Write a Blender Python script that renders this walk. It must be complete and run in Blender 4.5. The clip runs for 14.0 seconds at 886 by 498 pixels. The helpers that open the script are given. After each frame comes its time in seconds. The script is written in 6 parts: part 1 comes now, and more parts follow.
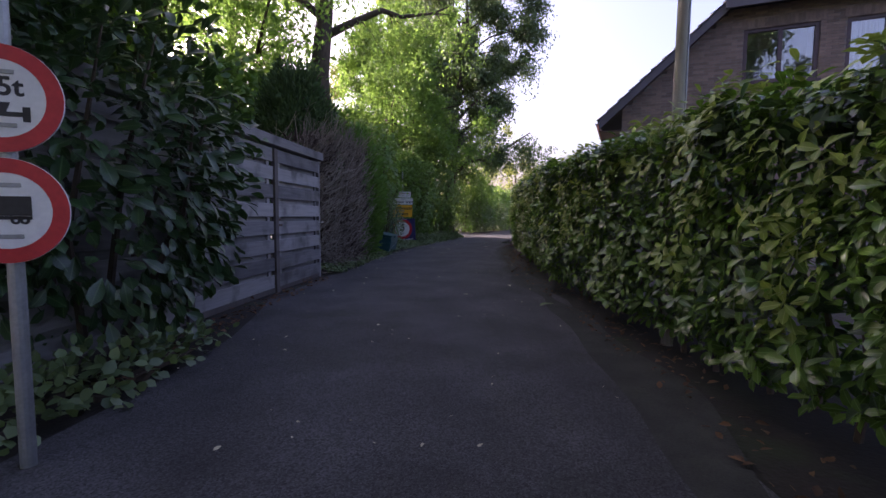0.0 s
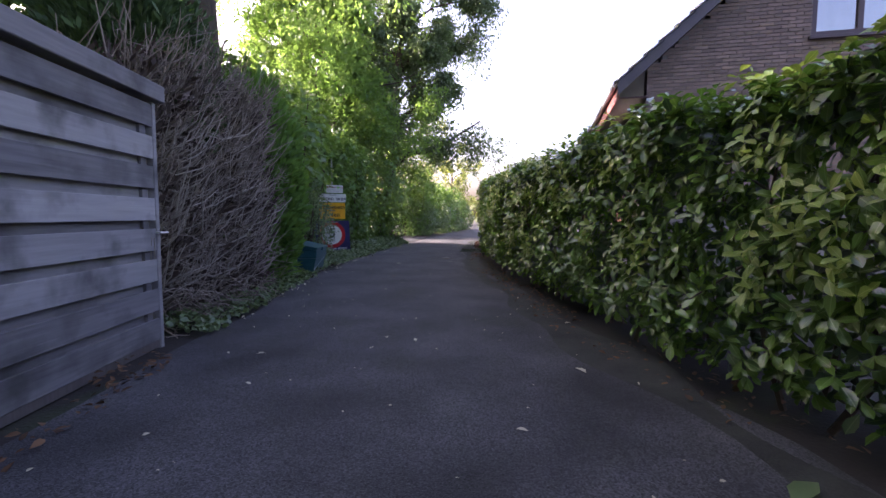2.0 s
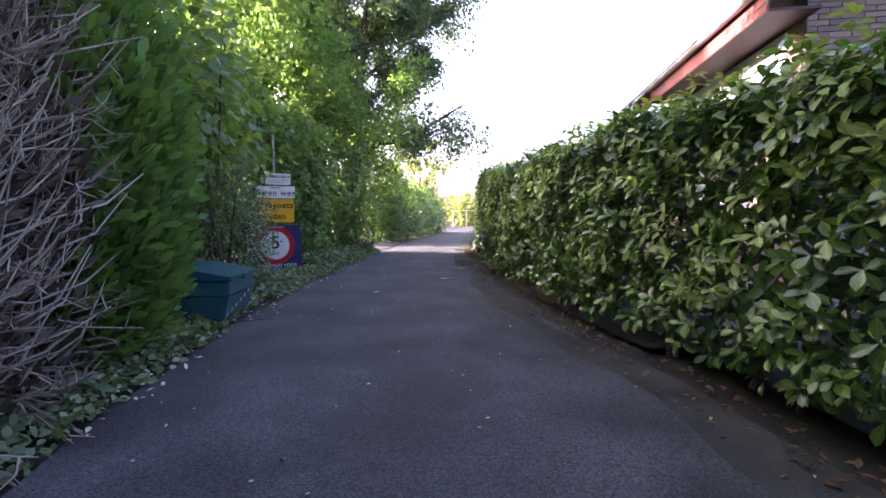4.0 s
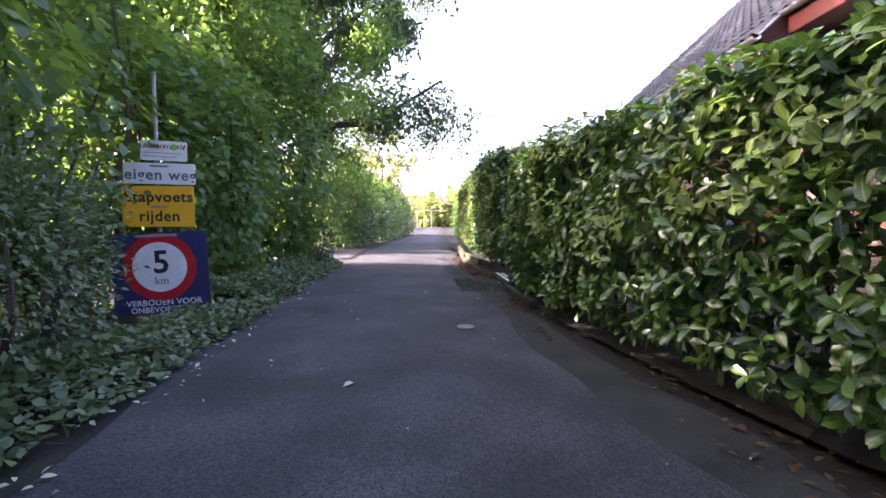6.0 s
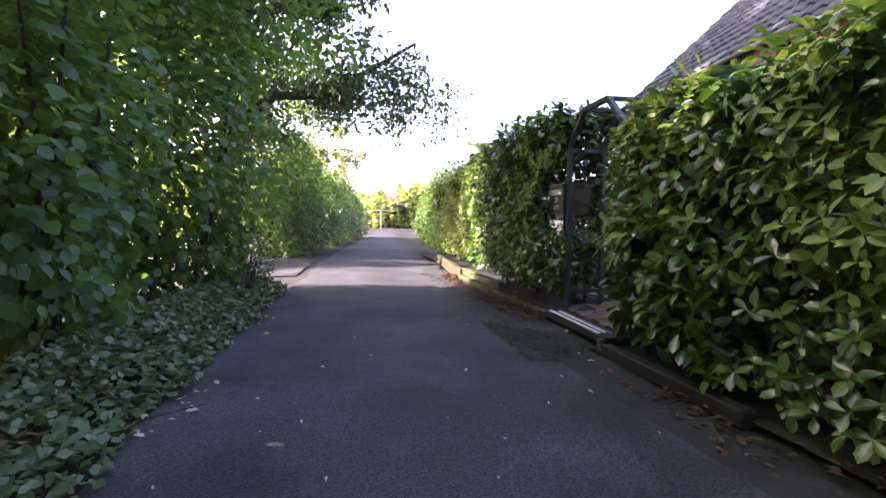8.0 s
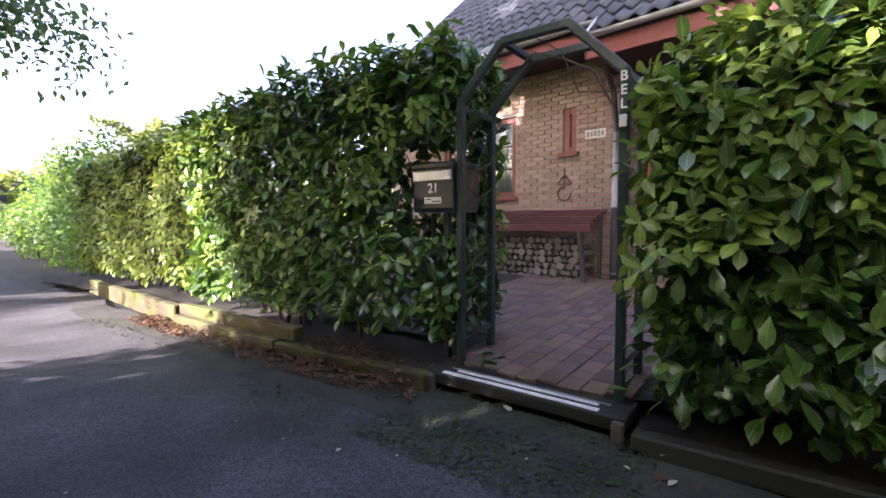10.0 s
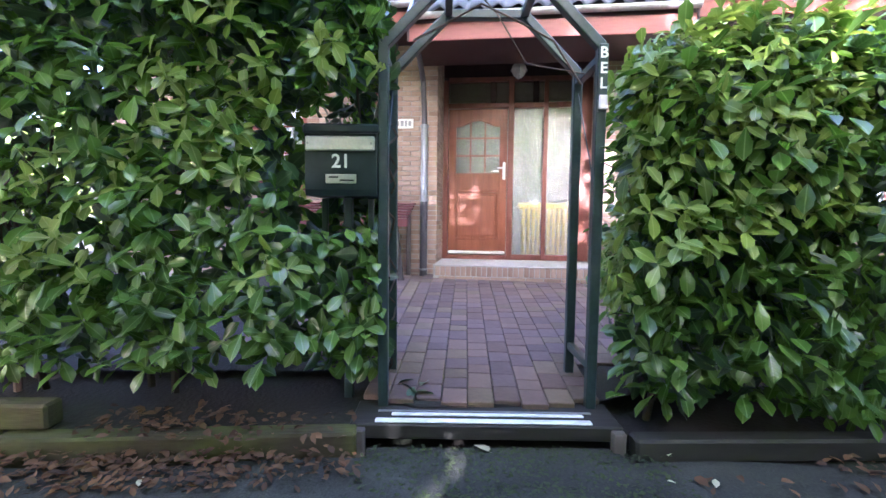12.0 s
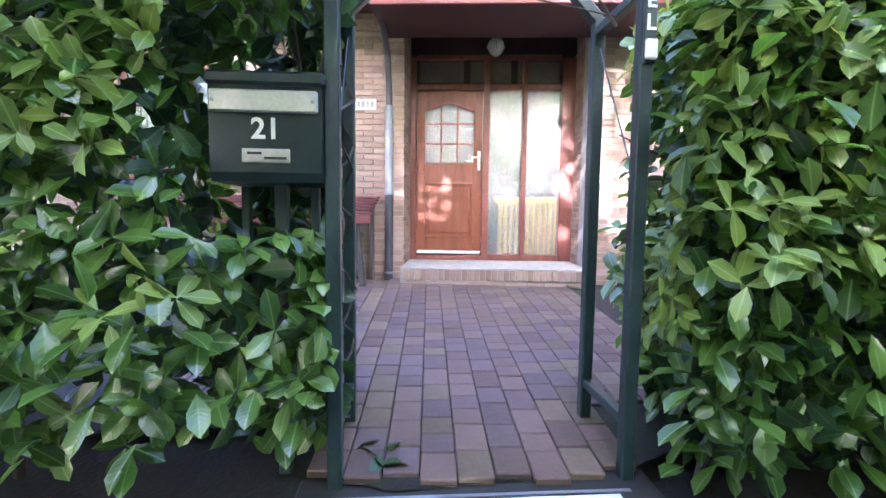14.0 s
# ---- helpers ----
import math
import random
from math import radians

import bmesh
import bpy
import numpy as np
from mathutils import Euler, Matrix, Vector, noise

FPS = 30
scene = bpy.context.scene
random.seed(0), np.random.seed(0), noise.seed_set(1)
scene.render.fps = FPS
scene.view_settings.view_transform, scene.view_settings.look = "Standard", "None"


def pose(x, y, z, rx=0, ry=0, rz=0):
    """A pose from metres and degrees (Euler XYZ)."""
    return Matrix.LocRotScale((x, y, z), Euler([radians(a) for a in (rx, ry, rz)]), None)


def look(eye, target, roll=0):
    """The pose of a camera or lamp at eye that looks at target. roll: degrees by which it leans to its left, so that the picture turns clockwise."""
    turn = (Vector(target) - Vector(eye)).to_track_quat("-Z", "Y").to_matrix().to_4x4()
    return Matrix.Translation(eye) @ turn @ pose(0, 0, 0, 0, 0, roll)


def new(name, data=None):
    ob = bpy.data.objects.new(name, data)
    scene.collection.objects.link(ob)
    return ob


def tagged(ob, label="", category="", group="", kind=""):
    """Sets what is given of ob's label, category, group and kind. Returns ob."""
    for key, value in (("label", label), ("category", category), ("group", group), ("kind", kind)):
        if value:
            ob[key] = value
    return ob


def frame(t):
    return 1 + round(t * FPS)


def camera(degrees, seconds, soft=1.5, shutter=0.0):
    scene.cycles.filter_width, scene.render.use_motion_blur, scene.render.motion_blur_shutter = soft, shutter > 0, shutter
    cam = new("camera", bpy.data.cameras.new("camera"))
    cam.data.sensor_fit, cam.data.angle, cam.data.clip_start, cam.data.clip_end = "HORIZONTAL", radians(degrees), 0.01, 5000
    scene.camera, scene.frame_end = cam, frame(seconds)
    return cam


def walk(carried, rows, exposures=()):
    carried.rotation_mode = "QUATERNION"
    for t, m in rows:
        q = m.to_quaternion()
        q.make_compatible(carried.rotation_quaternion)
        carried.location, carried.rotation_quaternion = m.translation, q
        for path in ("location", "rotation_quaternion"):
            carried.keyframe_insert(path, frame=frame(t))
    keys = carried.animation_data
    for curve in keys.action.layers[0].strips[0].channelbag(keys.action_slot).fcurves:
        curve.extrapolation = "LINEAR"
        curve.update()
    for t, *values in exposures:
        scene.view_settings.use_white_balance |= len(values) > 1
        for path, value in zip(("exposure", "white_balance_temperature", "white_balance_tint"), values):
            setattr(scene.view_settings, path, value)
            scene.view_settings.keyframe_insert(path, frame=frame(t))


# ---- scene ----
EXPO, KELVIN, TINT = 1.75, 7050, 34
cam = camera(89.5, 14.0, soft=1.5)
PATH = [
    (0, (0.000, -0.000, 1.100), (-0.366, 1.960, 0.949), 0.39),
    (0.5, (-0.319, 0.901, 1.071), (-0.544, 2.882, 0.924), 0.66),
    (1, (-0.641, 1.861, 1.083), (-0.773, 3.852, 0.945), 0.44),
    (1.5, (-0.889, 2.871, 1.099), (-0.989, 4.863, 0.947), 0.22),
    (2, (-1.154, 3.795, 1.109), (-1.206, 5.789, 0.963), 0.31),
    (2.5, (-1.369, 4.745, 1.132), (-1.389, 6.740, 0.986), -0.16),
    (3, (-1.549, 5.619, 1.101), (-1.523, 7.614, 0.957), -0.10),
    (3.2, (-1.609, 6.016, 1.090), (-1.572, 8.011, 0.954), -0.06),
    (5.3, (-2.184, 9.769, 1.096), (-1.934, 11.748, 0.959), -0.11),
    (5.5, (-2.212, 10.130, 1.107), (-1.954, 12.109, 0.974), -0.13),
    (6, (-2.260, 11.112, 1.098), (-1.963, 13.085, 0.964), -0.16),
    (6.5, (-2.330, 12.080, 1.111), (-1.945, 14.038, 0.971), -0.01),
    (7, (-2.406, 12.934, 1.120), (-1.987, 14.885, 0.984), 0.11),
    (9.3, (-2.694, 16.396, 1.133), (-1.477, 17.979, 1.018), -0.13),
    (9.5, (-2.672, 16.666, 1.129), (-1.294, 18.110, 1.016), -0.07),
    (10, (-2.569, 17.380, 1.127), (-0.873, 18.432, 0.997), -0.24),
    (10.5, (-2.485, 17.899, 1.098), (-0.597, 18.545, 0.968), -0.13),
    (11, (-2.370, 18.338, 1.096), (-0.407, 18.696, 0.962), 0.26),
    (11.5, (-2.292, 18.616, 1.095), (-0.298, 18.700, 0.961), 0.55),
    (12, (-2.167, 18.767, 1.080), (-0.178, 18.605, 0.940), 0.65),
    (12.5, (-2.116, 18.846, 1.102), (-0.143, 18.544, 0.964), 0.60),
    (13, (-2.082, 18.912, 1.100), (-0.116, 18.574, 0.962), 0.60),
    (13.5, (-1.928, 18.894, 1.091), (0.036, 18.550, 0.940), 0.60),
    (14, (-1.461, 18.761, 1.088), (0.506, 18.439, 0.927), 0.67),
]
# the eye's picture opens up in the shade and closes a little before the doorway
walk(cam, [(t, look(eye, target, roll)) for t, eye, target, roll in PATH],
     [(t, EXPO + d, k, q) for t, d, k, q in ((0, 0.2, 6200, 41), (1, 0.45, 6250, 40), (2, 0.95, 6200, 39), (3, 1.35, 6150, 39), (5.5, 1.55, 6100, 39), (9.5, 1.2, 6250, 35), (10.4, 1.65, 5800, 31), (11, 2.0, 5450, 29), (12.5, 2.75, 5300, 28), (14, 2.85, 5250, 28))])

# ---------------------------------------------------------------- light
SUN_AZ = 70.0      # degrees from +y towards -x
SUN_EL = 22.0
world = bpy.data.worlds.new("sky_world")
scene.world = world
world.use_nodes = True
wn = world.node_tree.nodes
sky = wn.new("ShaderNodeTexSky")
sky.sky_type = "NISHITA"
sky.sun_disc = False
sky.sun_elevation = radians(SUN_EL)
sky.sun_rotation = radians(-SUN_AZ)
sky.air_density, sky.dust_density, sky.ozone_density = 0.9, 7.0, 0.8
world.node_tree.links.new(sky.outputs["Color"], wn["Background"].inputs["Color"])
wn["Background"].inputs["Strength"].default_value = 0.15
sun_data = bpy.data.lights.new("sun", "SUN")
sun_data.energy, sun_data.angle, sun_data.color = 4.5, radians(0.6), (1.0, 0.93, 0.80)
sun = new("sun", sun_data)
a, e = radians(SUN_AZ), radians(SUN_EL)
sun.matrix_world = look((-math.sin(a) * math.cos(e) * 40, math.cos(a) * math.cos(e) * 40, math.sin(e) * 40), (0, 0, 0))

# ---------------------------------------------------------------- materials


def mat(name, dark, light, rough=0.7, scale=8.0, bump=0.15, vary=0.0, metal=0.0, fine=60.0, stain=None, stain_scale=0.7, stain_at=(0.5, 0.65), stretch=(1, 1, 1), trans=0.0, trans_col=None, spec=0.5, rough_var=0.1):
    """A surface between two colours: broad and fine noise, a random shift from piece to piece, stains, relief, and for leaves light through them."""
    m = bpy.data.materials.new(name)
    m.use_nodes = True
    n, l = m.node_tree.nodes, m.node_tree.links
    p = n["Principled BSDF"]
    tc = n.new("ShaderNodeTexCoord")
    mp = n.new("ShaderNodeMapping")
    mp.inputs["Scale"].default_value = stretch
    l.new(tc.outputs["Object"], mp.inputs["Vector"])
    n1, n2 = n.new("ShaderNodeTexNoise"), n.new("ShaderNodeTexNoise")
    for t, s, d in ((n1, scale, 4), (n2, fine, 3)):
        t.inputs["Scale"].default_value, t.inputs["Detail"].default_value = s, d
        l.new(mp.outputs[0], t.inputs["Vector"])
    add = n.new("ShaderNodeMath")
    add.operation = "MULTIPLY_ADD"
    l.new(n2.outputs["Fac"], add.inputs[0])
    add.inputs[1].default_value = 0.6
    l.new(n1.outputs["Fac"], add.inputs[2])
    val = n.new("ShaderNodeMapRange")
    val.inputs[1].default_value, val.inputs[2].default_value = 0.5, 1.1
    l.new(add.outputs[0], val.inputs[0])
    out = val.outputs[0]
    if vary:
        geo, info = n.new("ShaderNodeNewGeometry"), n.new("ShaderNodeObjectInfo")
        s1 = n.new("ShaderNodeMath")
        l.new(geo.outputs["Random Per Island"], s1.inputs[0])
        l.new(info.outputs["Random"], s1.inputs[1])
        fr = n.new("ShaderNodeMath")
        fr.operation = "FRACT"
        l.new(s1.outputs[0], fr.inputs[0])
        mx = n.new("ShaderNodeMix")
        mx.inputs[0].default_value = vary
        l.new(out, mx.inputs[2])
        l.new(fr.outputs[0], mx.inputs[3])
        out = mx.outputs[0]
    ramp = n.new("ShaderNodeMix")
    ramp.data_type = "RGBA"
    ramp.inputs[6].default_value, ramp.inputs[7].default_value = (*dark, 1), (*light, 1)
    l.new(out, ramp.inputs[0])
    col = ramp.outputs[2]
    if stain:
        n3, r3 = n.new("ShaderNodeTexNoise"), n.new("ShaderNodeMapRange")
        n3.inputs["Scale"].default_value, n3.inputs["Detail"].default_value = stain_scale, 6
        l.new(tc.outputs["Object"], n3.inputs["Vector"])
        r3.inputs[1].default_value, r3.inputs[2].default_value = stain_at
        l.new(n3.outputs["Fac"], r3.inputs[0])
        mx = n.new("ShaderNodeMix")
        mx.data_type = "RGBA"
        l.new(r3.outputs[0], mx.inputs[0])
        l.new(col, mx.inputs[6])
        mx.inputs[7].default_value = (*stain, 1)
        col = mx.outputs[2]
    l.new(col, p.inputs["Base Color"])
    rr = n.new("ShaderNodeMapRange")
    rr.inputs[3].default_value, rr.inputs[4].default_value = rough - rough_var, min(1, rough + rough_var)
    l.new(n1.outputs["Fac"], rr.inputs[0])
    l.new(rr.outputs[0], p.inputs["Roughness"])
    p.inputs["Metallic"].default_value = metal
    p.inputs["Specular IOR Level"].default_value = spec
    if bump:
        b = n.new("ShaderNodeBump")
        b.inputs["Strength"].default_value, b.inputs["Distance"].default_value = bump, 0.01
        l.new(add.outputs[0], b.inputs["Height"])
        l.new(b.outputs[0], p.inputs["Normal"])
    if trans:
        tr, ms = n.new("ShaderNodeBsdfTranslucent"), n.new("ShaderNodeMixShader")
        hs = n.new("ShaderNodeMix")
        hs.data_type, hs.blend_type = "RGBA", "MIX"
        hs.inputs[0].default_value = 0.5
        l.new(col, hs.inputs[6])
        hs.inputs[7].default_value = (*(trans_col or light), 1)
        l.new(hs.outputs[2], tr.inputs["Color"])
        ms.inputs[0].default_value = trans
        l.new(p.outputs[0], ms.inputs[1])
        l.new(tr.outputs[0], ms.inputs[2])
        l.new(ms.outputs[0], n["Material Output"].inputs["Surface"])
    return m


def glass(name, tint=(0.9, 0.95, 0.95), rough=0.0, wavy=0.0, ior=1.45, clear=1.0):
    m = bpy.data.materials.new(name)
    m.use_nodes = True
    n, l = m.node_tree.nodes, m.node_tree.links
    p = n["Principled BSDF"]
    p.inputs["Base Color"].default_value = (*tint, 1)
    p.inputs["Transmission Weight"].default_value = clear
    p.inputs["Roughness"].default_value = rough
    p.inputs["IOR"].default_value = ior
    if wavy:
        t, b = n.new("ShaderNodeTexNoise"), n.new("ShaderNodeBump")
        t.inputs["Scale"].default_value, t.inputs["Detail"].default_value = 55, 1
        tc = n.new("ShaderNodeTexCoord")
        l.new(tc.outputs["Object"], t.inputs["Vector"])
        b.inputs["Strength"].default_value, b.inputs["Distance"].default_value = wavy, 0.01
        l.new(t.outputs["Fac"], b.inputs["Height"])
        l.new(b.outputs[0], p.inputs["Normal"])
    return m


M = {}
M["asphalt"] = mat("asphalt", (0.004, 0.004, 0.005), (0.066, 0.066, 0.071), 0.84, 1.3, 1.0, fine=110, stain=(0.018, 0.020, 0.016), stain_scale=0.8, stain_at=(0.55, 0.75), rough_var=0.12)
an_, al_ = M["asphalt"].node_tree.nodes, M["asphalt"].node_tree.links
av, am, ac = an_.new("ShaderNodeTexVoronoi"), an_.new("ShaderNodeMapRange"), an_.new("ShaderNodeMix")
av.inputs["Scale"].default_value = 120
al_.new(an_["Texture Coordinate"].outputs["Object"], av.inputs["Vector"])
al_.new(av.outputs["Color"], am.inputs[0])
am.inputs[3].default_value, am.inputs[4].default_value = 0.25, 2.1
ac.data_type, ac.blend_type = "RGBA", "MULTIPLY"
ac.inputs[0].default_value = 1.0
al_.new(an_["Principled BSDF"].inputs["Base Color"].links[0].from_socket, ac.inputs[6])
al_.new(am.outputs[0], ac.inputs[7])
al_.new(ac.outputs[2], an_["Principled BSDF"].inputs["Base Color"])
M["soil"] = mat("soil", (0.007, 0.006, 0.005), (0.024, 0.019, 0.015), 0.95, 3, 0.9, fine=45, stain=(0.020, 0.032, 0.010), stain_scale=1.3, stain_at=(0.52, 0.7))
M["moss"] = mat("moss", (0.014, 0.022, 0.009), (0.048, 0.066, 0.020), 0.95, 5, 0.9, fine=90)
M["moss_edge"] = mat("moss_edge", (0.007, 0.008, 0.007), (0.052, 0.054, 0.045), 0.95, 3, 0.8, fine=90)
M["litter"] = mat("dead_leaves", (0.026, 0.013, 0.007), (0.17, 0.085, 0.036), 0.75, 6, 0.2, vary=0.75, fine=40, trans=0.15)
M["pale_leaf"] = mat("pale_leaf", (0.30, 0.27, 0.17), (0.55, 0.52, 0.38), 0.7, 9, 0.2, vary=0.5)
M["laurel"] = mat("laurel_leaf", (0.016, 0.050, 0.012), (0.140, 0.250, 0.046), 0.22, 3, 0.12, vary=0.75, fine=25, trans=0.22, trans_col=(0.25, 0.50, 0.03), spec=0.75)
# pale leaf for young shoots and for leaves that the sun brightens
M["laurel_young_sunlit"] = mat("young_sunlit_laurel_leaf", (0.09, 0.165, 0.030), (0.24, 0.33, 0.055), 0.36, 3, 0.10, vary=0.6, fine=25, trans=0.25, trans_col=(0.5, 0.6, 0.06))
# darker laurel copy; inside the clipped hedges its tone stands for inner shade
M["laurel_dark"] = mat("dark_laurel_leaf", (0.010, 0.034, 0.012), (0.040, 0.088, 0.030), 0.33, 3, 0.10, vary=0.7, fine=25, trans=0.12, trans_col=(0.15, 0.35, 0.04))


def veined(m, pale):
    """A pale midrib and raised side veins along the blade of a leaf."""
    n, l = m.node_tree.nodes, m.node_tree.links
    p = n["Principled BSDF"]
    uv, sep = n.new("ShaderNodeUVMap"), n.new("ShaderNodeSeparateXYZ")
    uv.uv_map = "blade"
    l.new(uv.outputs[0], sep.inputs[0])
    side, rib = n.new("ShaderNodeMath"), n.new("ShaderNodeMapRange")
    side.operation = "ABSOLUTE"
    l.new(sep.outputs["X"], side.inputs[0])
    l.new(side.outputs[0], rib.inputs[0])
    rib.inputs[1].default_value, rib.inputs[2].default_value = 0.008, 0.028
    rib.inputs[3].default_value, rib.inputs[4].default_value = 0.75, 0.0
    mx = n.new("ShaderNodeMix")
    mx.data_type = "RGBA"
    l.new(rib.outputs[0], mx.inputs[0])
    l.new(p.inputs["Base Color"].links[0].from_socket, mx.inputs[6])
    mx.inputs[7].default_value = (*pale, 1)
    l.new(mx.outputs[2], p.inputs["Base Color"])
    run, wave = n.new("ShaderNodeMath"), n.new("ShaderNodeMath")
    run.operation = "MULTIPLY_ADD"
    l.new(side.outputs[0], run.inputs[0])
    run.inputs[1].default_value = -0.7
    l.new(sep.outputs["Y"], run.inputs[2])
    scale = n.new("ShaderNodeMath")
    scale.operation = "MULTIPLY"
    scale.inputs[1].default_value = 62.0
    l.new(run.outputs[0], scale.inputs[0])
    wave.operation = "SINE"
    l.new(scale.outputs[0], wave.inputs[0])
    b = n.new("ShaderNodeBump")
    b.inputs["Strength"].default_value, b.inputs["Distance"].default_value = 0.13, 0.002
    l.new(wave.outputs[0], b.inputs["Height"])
    l.new(p.inputs["Normal"].links[0].from_socket, b.inputs["Normal"])
    l.new(b.outputs[0], p.inputs["Normal"])


veined(M["laurel"], (0.19, 0.30, 0.09))
veined(M["laurel_young_sunlit"], (0.36, 0.44, 0.14))
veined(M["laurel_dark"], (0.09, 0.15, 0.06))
M["shrub"] = mat("shrub_leaf", (0.034, 0.090, 0.026), (0.105, 0.215, 0.055), 0.42, 2, 0.08, vary=0.7, fine=20, trans=0.40, trans_col=(0.36, 0.55, 0.06))
M["privet"] = mat("privet_leaf", (0.050, 0.090, 0.040), (0.16, 0.225, 0.10), 0.38, 2, 0.05, vary=0.7, fine=20, trans=0.22, trans_col=(0.3, 0.45, 0.05))
M["tree_leaf"] = mat("tree_leaf", (0.036, 0.085, 0.022), (0.105, 0.20, 0.048), 0.5, 1, 0.05, vary=0.7, fine=12, trans=0.60, trans_col=(0.42, 0.68, 0.10))
M["tree_leaf_grey"] = mat("grey_tree_leaf", (0.035, 0.066, 0.026), (0.10, 0.155, 0.060), 0.45, 1, 0.05, vary=0.7, fine=12, trans=0.28, trans_col=(0.32, 0.48, 0.12))
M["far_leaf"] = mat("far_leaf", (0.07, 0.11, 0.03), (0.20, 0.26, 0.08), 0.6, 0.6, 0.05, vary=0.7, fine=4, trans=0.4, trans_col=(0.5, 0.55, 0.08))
M["conifer"] = mat("conifer_spray", (0.034, 0.105, 0.020), (0.11, 0.24, 0.045), 0.6, 2, 0.05, vary=0.7, fine=20, trans=0.35, trans_col=(0.3, 0.52, 0.06))
M["conifer_dark"] = mat("dark_conifer_spray", (0.026, 0.066, 0.020), (0.085, 0.155, 0.045), 0.6, 2, 0.05, vary=0.7, fine=20, trans=0.2)
M["dead_twig"] = mat("dead_twig", (0.10, 0.08, 0.065), (0.38, 0.32, 0.26), 0.9, 6, 0.2, vary=0.7, fine=40)
M["pale_stem"] = mat("pale_dead_stem", (0.16, 0.14, 0.115), (0.46, 0.41, 0.34), 0.9, 6, 0.3, vary=0.6, fine=40, stretch=(1, 1, 0.3))
M["dead_spray"] = mat("dead_conifer_spray", (0.045, 0.032, 0.026), (0.14, 0.105, 0.085), 0.9, 6, 0.2, vary=0.7, fine=40)
M["bark"] = mat("bark", (0.030, 0.022, 0.016), (0.12, 0.09, 0.065), 0.92, 5, 0.9, fine=28, stretch=(1, 1, 0.25))
M["stem"] = mat("hedge_stem", (0.030, 0.022, 0.016), (0.09, 0.065, 0.045), 0.9, 7, 0.3, fine=40)
M["plank"] = mat("weathered_plank", (0.070, 0.066, 0.070), (0.36, 0.345, 0.335), 0.85, 3, 0.6, vary=0.55, fine=34, stretch=(1, 0.07, 1), stain=(0.060, 0.058, 0.055), stain_scale=2.4, stain_at=(0.50, 0.72))
M["plank_dark"] = mat("dark_weathered_post", (0.045, 0.038, 0.034), (0.13, 0.11, 0.10), 0.9, 4, 0.4, vary=0.4, fine=30, stretch=(1, 1, 0.1))
M["sleeper"] = mat("mossy_sleeper", (0.022, 0.017, 0.009), (0.085, 0.068, 0.032), 0.92, 9, 1.0, vary=0.3, fine=60, stretch=(1, 0.10, 1), stain=(0.070, 0.082, 0.014), stain_scale=2.2, stain_at=(0.45, 0.62))
M["wet_sleeper"] = mat("dark_wet_sleeper", (0.008, 0.008, 0.007), (0.032, 0.030, 0.024), 0.75, 4, 0.6, vary=0.3, fine=30, stretch=(1, 0.12, 1))
M["green_steel"] = mat("dark_green_paint", (0.010, 0.024, 0.024), (0.026, 0.052, 0.052), 0.42, 5, 0.05, fine=40, stain=(0.05, 0.06, 0.05), stain_scale=5, stain_at=(0.66, 0.8))
M["box_green"] = mat("letterbox_paint", (0.005, 0.014, 0.015), (0.011, 0.024, 0.025), 0.32, 5, 0.03, fine=70)
M["steel"] = mat("brushed_steel", (0.42, 0.43, 0.43), (0.62, 0.62, 0.61), 0.35, 9, 0.05, metal=0.85, fine=80)
M["galv"] = mat("galvanised_steel", (0.26, 0.27, 0.27), (0.40, 0.41, 0.41), 0.5, 9, 0.05, metal=0.7, fine=60)
M["white"] = mat("white_sheet", (0.66, 0.66, 0.64), (0.84, 0.84, 0.82), 0.45, 6, 0.03, fine=40, stain=(0.52, 0.53, 0.48), stain_scale=4, stain_at=(0.62, 0.85))
M["white_strip"] = mat("white_tape", (0.55, 0.56, 0.56), (0.85, 0.86, 0.86), 0.5, 12, 0.05, fine=50)
M["red"] = mat("sign_red", (0.42, 0.015, 0.022), (0.62, 0.030, 0.035), 0.42, 6, 0.03, fine=40)
M["sign_blue"] = mat("sign_blue", (0.020, 0.022, 0.085), (0.040, 0.040, 0.135), 0.5, 5, 0.04, fine=40, stain=(0.10, 0.10, 0.14), stain_scale=9, stain_at=(0.68, 0.8))
M["sign_yellow"] = mat("sign_yellow", (0.74, 0.36, 0.015), (0.90, 0.48, 0.025), 0.45, 5, 0.03, fine=40)
M["black"] = mat("black_print", (0.012, 0.012, 0.014), (0.03, 0.03, 0.032), 0.5, 6, 0.02)
M["grey_print"] = mat("grey_print", (0.20, 0.21, 0.22), (0.36, 0.37, 0.38), 0.5, 6, 0.02)
M["dark_print"] = mat("faded_dark_print", (0.085, 0.085, 0.09), (0.17, 0.17, 0.175), 0.5, 6, 0.02)
M["green_print"] = mat("green_print", (0.16, 0.48, 0.10), (0.26, 0.60, 0.16), 0.5, 6, 0.02)
M["teal"] = mat("teal_plastic", (0.006, 0.052, 0.066), (0.014, 0.088, 0.104), 0.42, 3, 0.05, fine=40, stain=(0.05, 0.12, 0.12), stain_scale=3, stain_at=(0.6, 0.8))
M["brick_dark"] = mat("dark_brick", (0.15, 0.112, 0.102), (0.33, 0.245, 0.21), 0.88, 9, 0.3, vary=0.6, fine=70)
M["brick"] = mat("pink_brown_brick", (0.24, 0.155, 0.115), (0.47, 0.34, 0.265), 0.88, 9, 0.3, vary=0.6, fine=70)
M["mortar"] = mat("mortar", (0.30, 0.28, 0.255), (0.46, 0.44, 0.40), 0.95, 12, 0.3, fine=80)
